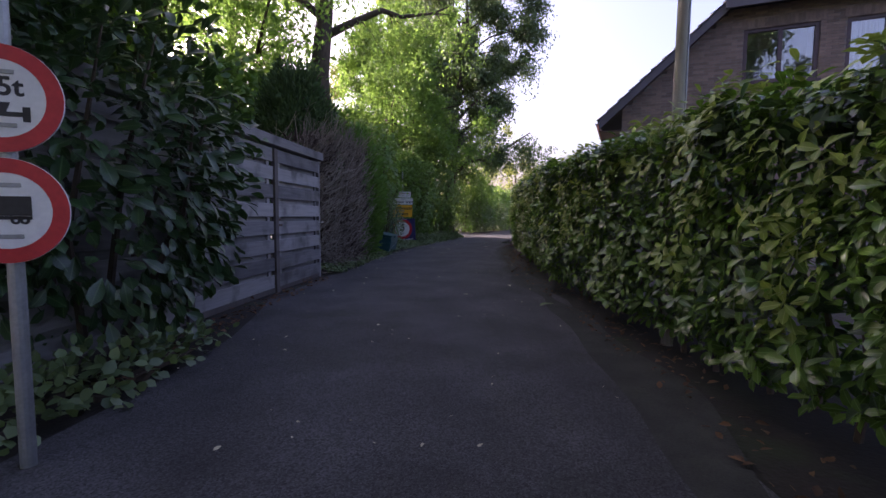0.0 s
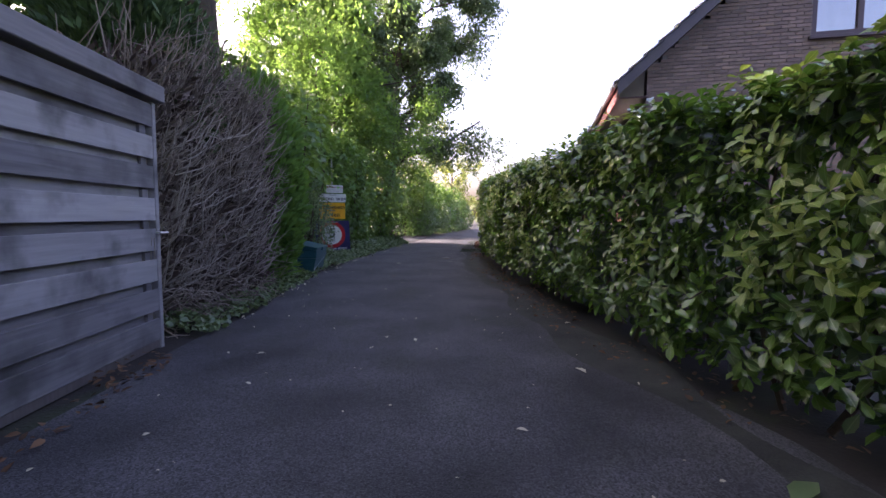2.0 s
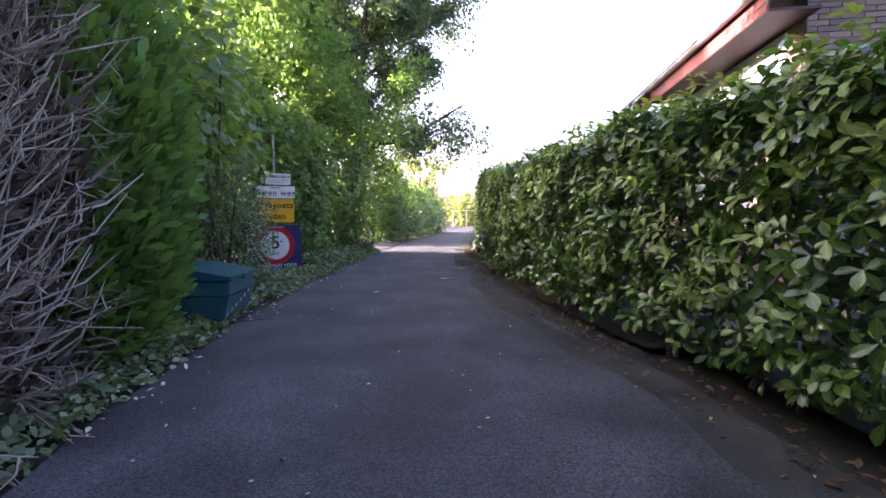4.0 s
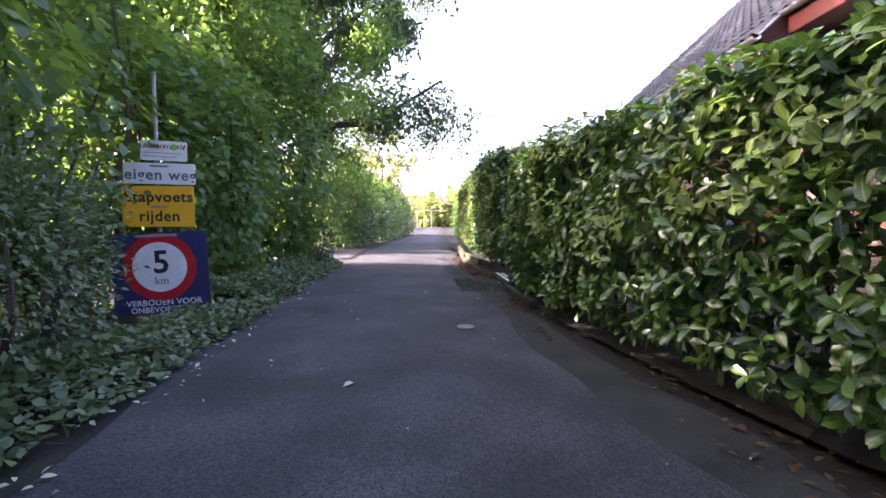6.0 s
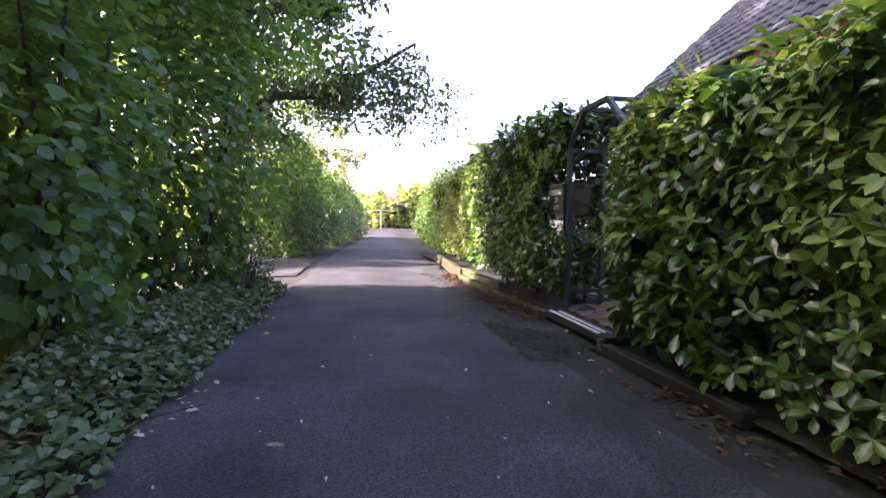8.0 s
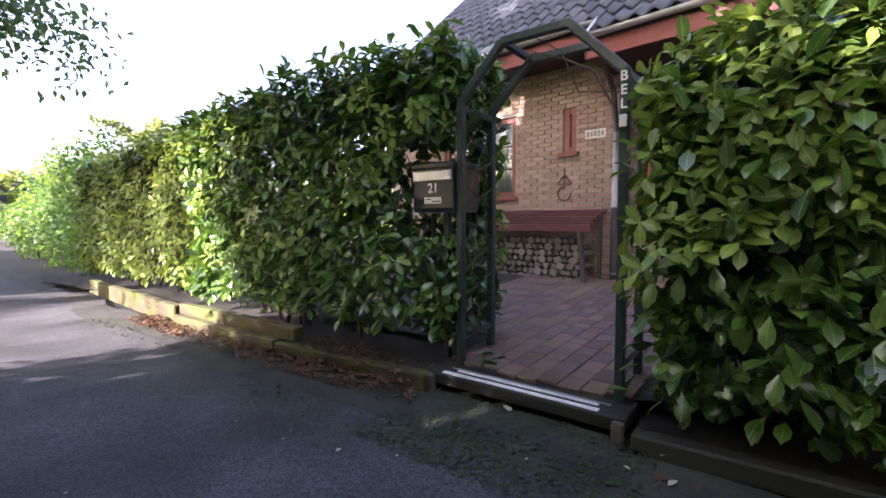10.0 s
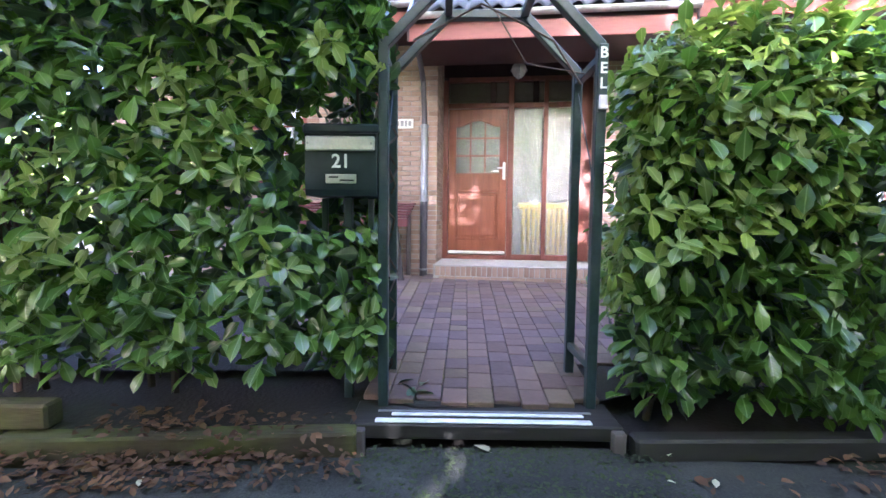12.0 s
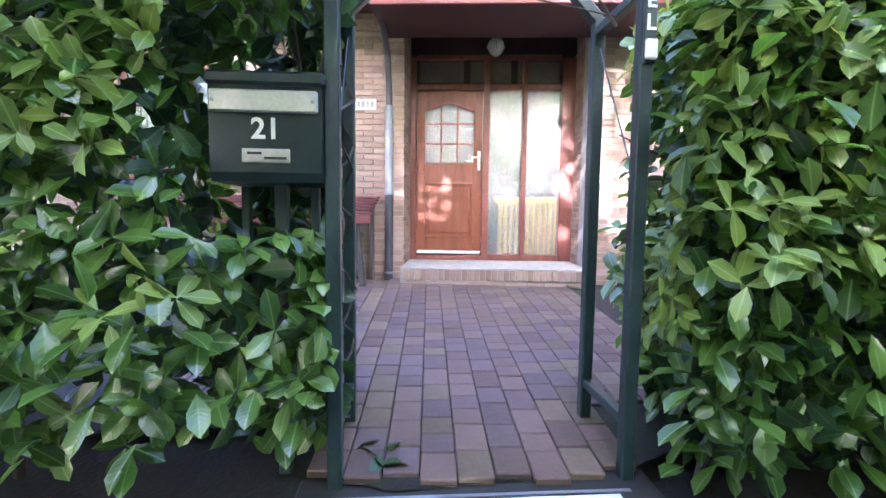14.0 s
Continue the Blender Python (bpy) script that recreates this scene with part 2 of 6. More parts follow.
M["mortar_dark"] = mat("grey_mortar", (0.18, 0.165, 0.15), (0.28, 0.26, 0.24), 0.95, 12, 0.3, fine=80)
M["paver"] = mat("clay_paver", (0.070, 0.044, 0.035), (0.175, 0.118, 0.095), 0.8, 6, 0.35, vary=0.65, fine=50, stain=(0.15, 0.14, 0.08), stain_scale=1.2, stain_at=(0.56, 0.75))
M["paver_ochre"] = mat("ochre_clay_paver", (0.075, 0.054, 0.034), (0.185, 0.135, 0.088), 0.8, 6, 0.35, vary=0.55, fine=50, stain=(0.10, 0.10, 0.055), stain_scale=1.6, stain_at=(0.56, 0.75))
M["paver_mauve"] = mat("mauve_clay_paver", (0.060, 0.041, 0.038), (0.145, 0.102, 0.098), 0.8, 6, 0.35, vary=0.55, fine=50, stain=(0.07, 0.075, 0.05), stain_scale=1.6, stain_at=(0.56, 0.75))
M["tile"] = mat("roof_tile", (0.040, 0.045, 0.062), (0.095, 0.105, 0.135), 0.55, 3, 0.2, vary=0.5, fine=40, stain=(0.085, 0.090, 0.085), stain_scale=1.5, stain_at=(0.6, 0.8))
M["fascia"] = mat("red_brown_fascia", (0.20, 0.050, 0.042), (0.30, 0.085, 0.070), 0.5, 4, 0.08, fine=40, stretch=(1, 0.15, 1))
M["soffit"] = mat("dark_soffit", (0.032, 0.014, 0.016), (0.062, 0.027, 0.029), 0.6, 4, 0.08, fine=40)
M["barge"] = mat("grey_barge_board", (0.075, 0.070, 0.085), (0.12, 0.11, 0.13), 0.6, 4, 0.08, fine=40)
M["wood_door"] = mat("varnished_door_wood", (0.17, 0.052, 0.027), (0.29, 0.10, 0.052), 0.38, 3, 0.08, fine=30, stretch=(1, 6, 0.35))
M["frame_red"] = mat("mahogany_frame", (0.15, 0.050, 0.038), (0.25, 0.090, 0.065), 0.4, 3, 0.08, fine=30, stretch=(5, 5, 0.4))
M["frame_brown"] = mat("brown_window_frame", (0.060, 0.038, 0.046), (0.10, 0.066, 0.075), 0.45, 4, 0.05, fine=40)
M["panel"] = mat("beige_brown_panel", (0.11, 0.085, 0.072), (0.17, 0.135, 0.115), 0.7, 4, 0.1, fine=50)
M["gutter"] = mat("zinc_gutter", (0.42, 0.43, 0.45), (0.62, 0.63, 0.65), 0.45, 6, 0.05, metal=0.4, fine=60)
M["pipe_grey"] = mat("grey_drainpipe", (0.20, 0.21, 0.23), (0.30, 0.31, 0.33), 0.5, 6, 0.05, fine=60)
M["pipe_dark"] = mat("dark_drainpipe", (0.045, 0.040, 0.050), (0.08, 0.075, 0.085), 0.5, 6, 0.05, fine=60)
M["lid_red"] = mat("dark_red_boards", (0.10, 0.030, 0.030), (0.19, 0.060, 0.055), 0.55, 4, 0.2, vary=0.4, fine=40)
M["log_bark"] = mat("log_side", (0.06, 0.045, 0.035), (0.16, 0.125, 0.10), 0.9, 7, 0.4, vary=0.5, fine=40)
M["log_end"] = mat("log_end", (0.13, 0.11, 0.095), (0.30, 0.265, 0.23), 0.9, 12, 0.3, vary=0.6, fine=50)
M["plaster"] = mat("pale_plaster", (0.55, 0.53, 0.49), (0.70, 0.68, 0.64), 0.9, 4, 0.05, fine=50)
M["room"] = mat("room_wall", (0.20, 0.19, 0.175), (0.28, 0.265, 0.245), 0.9, 3, 0.03, fine=30)
# far yellower than cream: the sun on the slats is put into their colour
M["radiator"] = mat("sunlit_cream_slats", (0.72, 0.50, 0.09), (0.88, 0.66, 0.18), 0.5, 4, 0.05, vary=0.3, fine=30, stretch=(6, 6, 0.4))
M["curtain"] = mat("net_curtain", (0.72, 0.75, 0.78), (0.86, 0.88, 0.9), 0.85, 5, 0.1, fine=40, trans=0.3)
M["iron"] = mat("rusty_iron", (0.05, 0.03, 0.022), (0.13, 0.075, 0.05), 0.8, 9, 0.3, metal=0.3, fine=60)
M["pole"] = mat("weathered_timber_pole", (0.20, 0.19, 0.165), (0.40, 0.385, 0.34), 0.85, 5, 0.3, fine=40, stretch=(1, 1, 0.08))
M["lamp_glass"] = mat("milky_lamp_glass", (0.55, 0.53, 0.50), (0.68, 0.66, 0.63), 0.25, 6, 0.02, fine=30)
M["cream_trim"] = mat("cream_trim", (0.55, 0.50, 0.33), (0.68, 0.62, 0.42), 0.6, 4, 0.05, fine=30)
M["render"] = mat("pale_house_render", (0.50, 0.45, 0.36), (0.66, 0.60, 0.50), 0.9, 3, 0.1, fine=40)
M["pane"] = glass("window_glass", ior=2.3)
M["pattern_glass"] = glass("patterned_glass", (0.90, 0.91, 0.90), 0.07, 0.6, 1.9, 0.9)

# ---------------------------------------------------------------- mesh tools


class Mesh:
    """Collects vertices and faces for one mesh."""

    def __init__(self):
        self.v, self.f = [], []

    def add(self, verts, faces, m=None):
        o = len(self.v)
        self.v += [tuple(m @ Vector(p)) if m is not None else tuple(p) for p in verts]
        self.f += [tuple(o + i for i in q) for q in faces]
        return self

    def box(self, lo, hi, m=None, b=0.0):
        """A block between two corners; b: the chamfer of its edges."""
        (x0, y0, z0), (x1, y1, z1) = lo, hi
        if b <= 0:
            v = [(x, y, z) for z in (z0, z1) for y in (y0, y1) for x in (x0, x1)]
            return self.add(v, [(0, 2, 3, 1), (4, 5, 7, 6), (0, 1, 5, 4), (1, 3, 7, 5), (3, 2, 6, 7), (2, 0, 4, 6)], m)
        b = min(b, (x1 - x0) * 0.45, (y1 - y0) * 0.45, (z1 - z0) * 0.45)
        bm = bmesh.new()
        bmesh.ops.create_cube(bm, size=1)
        for w in bm.verts:
            w.co = Vector(((x0 + x1) / 2 + w.co.x * (x1 - x0), (y0 + y1) / 2 + w.co.y * (y1 - y0), (z0 + z1) / 2 + w.co.z * (z1 - z0)))
        bmesh.ops.bevel(bm, geom=bm.edges[:], offset=b, segments=1, affect="EDGES")
        bm.verts.index_update()
        self.add([w.co for w in bm.verts], [[w.index for w in q.verts] for q in bm.faces], m)
        bm.free()
        return self

    def tube(self, path, radii, n=6, cap=True):
        """A round bar along points, with a radius at each."""
        pts = [Vector(p) for p in path]
        rings, o = [], len(self.v)
        side = None
        for i, p in enumerate(pts):
            d = (pts[min(i + 1, len(pts) - 1)] - pts[max(i - 1, 0)]).normalized()
            if side is None:
                side = d.orthogonal().normalized()
            side = (side - d * side.dot(d))
            side = side.normalized() if side.length > 1e-6 else d.orthogonal().normalized()
            up = d.cross(side)
            r = radii[i] if isinstance(radii, (list, tuple)) else radii
            self.v += [tuple(p + (side * math.cos(k * math.tau / n) + up * math.sin(k * math.tau / n)) * r) for k in range(n)]
        for i in range(len(pts) - 1):
            for k in range(n):
                self.f.append((o + i * n + k, o + i * n + (k + 1) % n, o + (i + 1) * n + (k + 1) % n, o + (i + 1) * n + k))
        if cap:
            self.f.append(tuple(o + k for k in reversed(range(n))))
            self.f.append(tuple(o + (len(pts) - 1) * n + k for k in range(n)))
        return self

    def bar(self, p, q, w, h, b=0.004):
        """A square bar from p to q."""
        p, q = Vector(p), Vector(q)
        m = Matrix.Translation((p + q) / 2) @ (q - p).to_track_quat("Z", "Y").to_matrix().to_4x4()
        d = (q - p).length / 2
        return self.box((-w / 2, -h / 2, -d), (w / 2, h / 2, d), m, b)

    def prism(self, outline, axis, lo, hi):
        """An outline of 2D points pushed along an axis (0, 1, 2) from lo to hi."""
        def at(p, t):
            q = list(p)
            q.insert(axis, t)
            return q
        n = len(outline)
        v = [at(p, lo) for p in outline] + [at(p, hi) for p in outline]
        return self.add(v, [tuple(range(n))[::-1], tuple(range(n, 2 * n))] + [(i, (i + 1) % n, n + (i + 1) % n, n + i) for i in range(n)])

    def data(self, name, material, smooth=False, weld=False):
        me = bpy.data.meshes.new(name)
        me.from_pydata(self.v, [], self.f)
        bm = bmesh.new()
        bm.from_mesh(me)
        if weld:
            bmesh.ops.remove_doubles(bm, verts=bm.verts[:], dist=1e-4)
        bmesh.ops.recalc_face_normals(bm, faces=bm.faces[:])
        bm.to_mesh(me)
        bm.free()
        if smooth:
            me.polygons.foreach_set("use_smooth", [True] * len(me.polygons))
        me.materials.append(material)
        return me


def part(name, mesh, material, parent=None, label="", smooth=False):
    """One mesh object, under a thing or a part if one is given."""
    ob = new(name, mesh.data(name, M[material] if isinstance(material, str) else material, smooth, name == "wall") if isinstance(mesh, Mesh) else mesh)
    if parent is not None:
        ob.parent = parent
    return tagged(ob, label)


def thing(name, label, category, m=None, group="", kind=""):
    ob = tagged(new(name), label, category, group, kind)
    if m is not None:
        ob.matrix_world = m
    return ob


def structure(name, mesh, material, label, smooth=False):
    return tagged(part(name, mesh, material, None, label, smooth), kind="structure")


def piece(name, data, parent, m):
    ob = new(name, data)
    ob.parent = parent
    ob.matrix_basis = m
    return ob


def lettering(text, size, material, name="lettering", depth=0.001, spacing=1.0, bold=0.02):
    """A mesh of letters in the xz plane, reading along +x, centred."""
    cu = bpy.data.curves.new(name, "FONT")
    cu.body, cu.size, cu.align_x, cu.align_y, cu.extrude, cu.space_character = text, size, "CENTER", "CENTER", depth, spacing
    cu.resolution_u, cu.offset = 3, bold * size
    ob = bpy.data.objects.new(name, cu)
    scene.collection.objects.link(ob)
    bpy.context.view_layer.update()
    me = bpy.data.meshes.new_from_object(ob)
    bpy.data.objects.remove(ob)
    me.transform(Matrix.Rotation(radians(90), 4, "X"))
    me.materials.clear()
    me.materials.append(M[material])
    return me


def letters(text, size, material, parent, basis, label="", spacing=1.0):
    """Each letter of a line of text as a part of its own."""
    whole = bmesh.new()
    src = lettering(text, size, material, spacing=spacing)
    whole.from_mesh(src)
    seen, islands = set(), []
    for v in whole.verts:
        if v in seen:
            continue
        todo, isle = [v], []
        seen.add(v)
        while todo:
            w = todo.pop()
            isle.append(w)
            for e in w.link_edges:
                o = e.other_vert(w)
                if o not in seen:
                    seen.add(o)
                    todo.append(o)
        islands.append((min(w.co.x for w in isle), max(w.co.x for w in isle), isle))
    islands.sort(key=lambda q: q[0])
    groups = []
    for lo, hi, isle in islands:                       # a dot joins the stroke under it
        if groups and lo < groups[-1][0] - 0.02 * size:
            groups[-1][0] = max(groups[-1][0], hi)
            groups[-1][1].extend(isle)
        else:
            groups.append([hi, list(isle)])
    for _, verts in groups:
        index = {v: i for i, v in enumerate(verts)}
        faces = {f for v in verts for f in v.link_faces}
        me = bpy.data.meshes.new("letter")
        me.from_pydata([tuple(v.co) for v in verts], [], [[index[v] for v in f.verts] for f in faces])
        me.materials.append(M[material])
        ob = part("letter", me, None, parent, label)
        ob.matrix_basis = basis
    whole.free()
    bpy.data.meshes.remove(src)


def disc(r0, r1, y0, y1, n=48):
    """A ring or disc facing -y, between radii, from y0 to y1."""
    k = Mesh()
    ring = [(math.cos(i * math.tau / n), math.sin(i * math.tau / n)) for i in range(n)]
    if r0 <= 0:
        return k.prism([(x * r1, z * r1) for x, z in ring], 1, y0, y1)
    v = [(x * r, y, z * r) for r, y in ((r0, y0), (r1, y0), (r1, y1), (r0, y1)) for x, z in ring]
    f = [(j * n + i, j * n + (i + 1) % n, ((j + 1) % 4) * n + (i + 1) % n, ((j + 1) % 4) * n + i) for j in range(4) for i in range(n)]
    return k.add(v, f)


# ---------------------------------------------------------------- foliage
rng = np.random.default_rng(7)
LAUREL = (np.array([(0, 0, 0), (-0.09, 0.18, 0.02), (0, 0.18, -0.01), (0.09, 0.18, 0.02), (-0.225, 0.48, 0.045), (0, 0.50, -0.02), (0.225, 0.48, 0.045), (-0.215, 0.78, 0.015), (0, 0.80, -0.055), (0.215, 0.78, 0.015), (0, 1, -0.13)]),
          np.array([(0, 2, 1), (0, 3, 2), (1, 2, 5), (1, 5, 4), (2, 3, 6), (2, 6, 5), (4, 5, 8), (4, 8, 7), (5, 6, 9), (5, 9, 8), (7, 8, 10), (8, 9, 10)]))
SMALL = (np.array([(0, 0, 0), (-0.25, 0.45, 0.05), (0.25, 0.45, 0.05), (0, 1, -0.08)]), np.array([(0, 2, 1), (1, 2, 3)]))
ROUND = (np.array([(0, 0, 0), (-0.34, 0.25, 0.04), (-0.36, 0.62, 0.03), (0, 1, -0.1), (0.36, 0.62, 0.03), (0.34, 0.25, 0.04), (0, 0.5, -0.03)]),
         np.array([(0, 6, 1), (1, 6, 2), (2, 6, 3), (3, 6, 4), (4, 6, 5), (5, 6, 0)]))
SPRAY = (np.array([(0, 0, 0), (-0.10, 0.35, 0.0), (0.10, 0.35, 0.02), (-0.16, 0.65, 0.03), (0.02, 0.6, 0), (0.16, 0.7, -0.02), (0, 1, 0.0), (-0.05, 0.2, 0), (0.05, 0.2, 0)]),
         np.array([(0, 8, 7), (7, 4, 1), (1, 4, 3), (8, 2, 4), (2, 5, 4), (7, 8, 4), (4, 6, 3), (4, 5, 6)]))


def unit(a):
    return a / np.maximum(np.linalg.norm(a, axis=-1, keepdims=True), 1e-9)


def leaf_data(name, material, places, along, facing, size, shape=LAUREL, wide=1.0):
    """One mesh of many leaves: each from its place along a direction, its face turned to another."""
    tv, tf = shape
    n = len(places)
    along = unit(along)
    sidew = unit(np.cross(along, facing))
    up = np.cross(sidew, along)
    size = np.broadcast_to(np.asarray(size, float), (n,))[:, None, None]
    v = places[:, None] + size * (tv[None, :, :1] * wide * sidew[:, None] + tv[None, :, 1:2] * along[:, None] + tv[None, :, 2:] * up[:, None])
    f = (tf[None] + (np.arange(n) * len(tv))[:, None, None]).reshape(-1, 3)
    me = bpy.data.meshes.new(name)
    me.vertices.add(n * len(tv))
    me.vertices.foreach_set("co", v.reshape(-1).astype(np.float32))
    me.loops.add(f.size)
    me.loops.foreach_set("vertex_index", f.reshape(-1).astype(np.int32))
    me.polygons.add(len(f))
    me.polygons.foreach_set("loop_start", np.arange(0, f.size, 3, dtype=np.int32))
    me.polygons.foreach_set("use_smooth", np.ones(len(f), bool))
    me.update(calc_edges=True)
    uv = me.uv_layers.new(name="blade")
    uv.data.foreach_set("uv", np.tile(tv[tf.reshape(-1)][:, :2], (n, 1)).reshape(-1).astype(np.float32))
    me.materials.append(M[material])
    return me


def leaves(name, material, parent, places, along, facing, size, shape=LAUREL, wide=1.0, label=""):
    ob = new(name, leaf_data(name, material, places, along, facing, size, shape, wide))
    ob.parent = parent
    return tagged(ob, label, kind="stuff")


def rand_dirs(n):
    return unit(rng.normal(size=(n, 3)))


def along_line(line, s):
    """Places and right-hand normals at fractions s of a polyline in the plan."""
    line = np.array(line, float)
    seg = np.linalg.norm(np.diff(line, axis=0), axis=1)
    cum = np.r_[0, np.cumsum(seg)]
    d = s * cum[-1]
    i = np.clip(np.searchsorted(cum, d, side="right") - 1, 0, len(seg) - 1)
    f = ((d - cum[i]) / seg[i])[:, None]
    p = line[i] * (1 - f) + line[i + 1] * f
    t = (line[i + 1] - line[i]) / seg[i][:, None]
    return p, np.stack([t[:, 1], -t[:, 0]], -1), t


def lumps(p, scale, seed):
    """Slow uneven swelling for outlines, from -1 to 1."""
    return np.array([noise.noise(Vector((q[0] * scale + seed, q[1] * scale, q[2] * scale))) for q in p])


def hedge_shell(line, thick, low, high, n, seed, out_side):
    """Places on the outside of a hedge along a line (its lane face): side, top, back and the two ends, with their outward normals."""
    length = sum(math.dist(line[i], line[i + 1]) for i in range(len(line) - 1))
    ends = high if isinstance(high, (list, tuple)) else (high, high)
    high = max(ends)
    h = high - low
    areas = np.array([length * h, length * thick, length * h * 0.5, thick * h, thick * h])
    kind = rng.choice(5, n, p=areas / areas.sum())
    s, a, b = rng.random(n), rng.random(n), rng.random(n)
    s = np.where(kind == 3, 0.0, np.where(kind == 4, 1.0, s))
    across = np.where(kind == 0, 0.0, np.where(kind == 2, 1.0, a)) * thick
    crest = np.interp(s, np.linspace(0, 1, len(ends)), ends)
    z = np.where(kind == 1, crest, low + (crest - low) * b)
    p, nrm, tan = along_line(line, s)
    nrm = nrm * out_side
    pos = np.c_[p - nrm * across[:, None], z]
    out = np.zeros((n, 3))
    for k, vec in ((0, np.c_[nrm, 0 * s]), (1, np.c_[0 * p, 1 + 0 * s]), (2, np.c_[-nrm, 0 * s]), (3, np.c_[-tan, 0 * s]), (4, np.c_[tan, 0 * s])):
        out[kind == k] = vec[kind == k]
    # rounded shoulders
    edge = np.clip((z - (crest - 0.22)) / 0.22, 0, 1)
    inward = np.where(kind == 0, 1.0, 0.0)
    pos[:, :2] -= nrm * (inward * edge ** 2 * 0.16)[:, None]
    toe = np.clip((low + 0.25 - z) / 0.25, 0, 1) * inward
    pos[:, :2] -= nrm * (toe ** 2 * 0.14)[:, None]
    pos += out * (lumps(pos, 1.1, seed) * 0.13 + lumps(pos, 3.1, seed + 9) * 0.07)[:, None]
    out = unit(out + np.c_[0 * p, inward * edge * 0.9])
    return pos, out


KEEP_OUT = [((-0.9, 17.86, 0.0), (1.2, 18.83, 2.6)), ((-0.5, 18.85, 1.06), (0.32, 19.30, 1.62)), ((-0.5, 18.9, 0.0), (-0.02, 23, 0.26))]


def clear_of(p, margin=0.03):
    ok = np.ones(len(p), bool)
    for lo, hi in KEEP_OUT:
        ok &= ~((p > np.array(lo) - margin) & (p < np.array(hi) + margin)).all(1)
    return ok


def shoots(pos, out, size, per=6, spread=1.0):
    """Leaf rosettes: around each shoot tip several leaves splay away from its axis."""
    n = len(pos)
    axis = unit(out + np.array([0, 0, 0.55]) + rng.normal(size=(n, 3)) * 0.38)
    ref = unit(np.cross(axis, rand_dirs(n)))
    ref2 = np.cross(axis, ref)
    P, A, F, S = [], [], [], []
    for k in range(per):
        ang = k * 2.4 + rng.random(n) * 0.7
        rad = ref * np.cos(ang)[:, None] + ref2 * np.sin(ang)[:, None]
        lift = (0.50 - 0.15 * k + rng.normal(size=n) * 0.15)[:, None]
        d = unit(rad * spread + axis * lift + np.array([0, 0, -0.12]))
        P.append(pos - axis * (0.012 * k + rng.random(n)[:, None] * 0.02))
        A.append(d)
        F.append(unit(axis + np.array([0, 0, 0.45]) + rng.normal(size=(n, 3)) * 0.15))
        S.append(size * (0.72 + 0.5 * rng.random(n)))
    return np.concatenate(P), np.concatenate(A), np.concatenate(F), np.concatenate(S)


def sheet(line_l, line_r, z, step=0.5, crown=0.0, ragged=0.0, seed=0):
    """A strip of ground between two lines."""
    k = Mesh()
    n = max(2, int(sum(math.dist(line_l[i], line_l[i + 1]) for i in range(len(line_l) - 1)) / step))
    s = np.linspace(0, 1, n)
    a, b = along_line(line_l, s)[0], along_line(line_r, s)[0]
    m = 9
    for i in range(n):
        wob = [noise.noise(Vector((s[i] * 60, seed, q))) * ragged for q in (0.0, 7.0)]
        for j in range(m):
            f = j / (m - 1)
            f2 = f
            x = a[i] * (1 - f2) + b[i] * f2
            x = x + (b[i] - a[i]) / np.linalg.norm(b[i] - a[i]) * (wob[0] * (1 - f) + wob[1] * f)
            k.v.append((x[0], x[1], z + crown * 4 * f * (1 - f)))
    k.f = [(i * m + j, i * m + j + 1, (i + 1) * m + j + 1, (i + 1) * m + j) for i in range(n - 1) for j in range(m - 1)]
    return k


# ---------------------------------------------------------------- ground and lane
g = Mesh()
g.add([(-400, -400, -0.03), (400, -400, -0.03), (400, 400, -0.03), (-400, 400, -0.03)], [(0, 1, 2, 3)])
structure("ground", g, "soil", "dark bare soil with moss beside the lane")
LEFT = [(-1.6, -8), (-1.9, -2), (-2.3, 2.2), (-2.6, 3.6), (-3.3, 5.3), (-3.45, 8), (-3.55, 9.6), (-3.75, 12), (-3.7, 15.5), (-3.25, 20), (-2.95, 23), (-2.3, 28), (-0.6, 38), (1.2, 48), (3.6, 62), (6.6, 80)]
RIGHT = [(1.9, -8), (1.4, -2), (1.05, 1), (0.75, 4), (0.45, 6), (0.05, 8), (-0.50, 12), (-0.66, 14.5), (-0.5, 17.2), (-0.40, 19), (-0.35, 20.5), (-0.05, 24), (0.5, 28), (1.7, 38), (3.2, 48), (5.2, 62), (8, 80)]
structure("lane", sheet(LEFT, RIGHT, 0.0, 0.35, 0.02, 0.16), "asphalt", "dark worn asphalt lane with ragged mossy edges")
part_moss = structure("lane_edge", sheet([(x - 0.28, y) for x, y in RIGHT], [(x + 0.10, y) for x, y in RIGHT], 0.009, 0.2, 0.0, 0.34, 3), "moss_edge", "mossy edge of the asphalt lane")
structure("moss_patch", sheet([(-0.62, 17.75), (-0.56, 18.9)], [(-0.22, 17.8), (-0.14, 18.95)], 0.012, 0.1, 0.004, 0.35, 5), "moss_edge", "green moss before the garden gate")
structure("driveway", sheet([(-14, 24.4), (-3.0, 24.0)], [(-14, 28.4), (-2.6, 28.0)], -0.006, 0.8, 0.0, 0.1, 4), "asphalt", "side drive joining the lane in the sun")
structure("garden_ground", sheet([(0.3, 9), (0.3, 17), (0.3, 19.0), (0.45, 28)], [(6, 9), (6, 17), (6, 19.0), (6, 28)], 0.06, 1.0, 0.0), "soil", "dark garden soil behind the hedge")

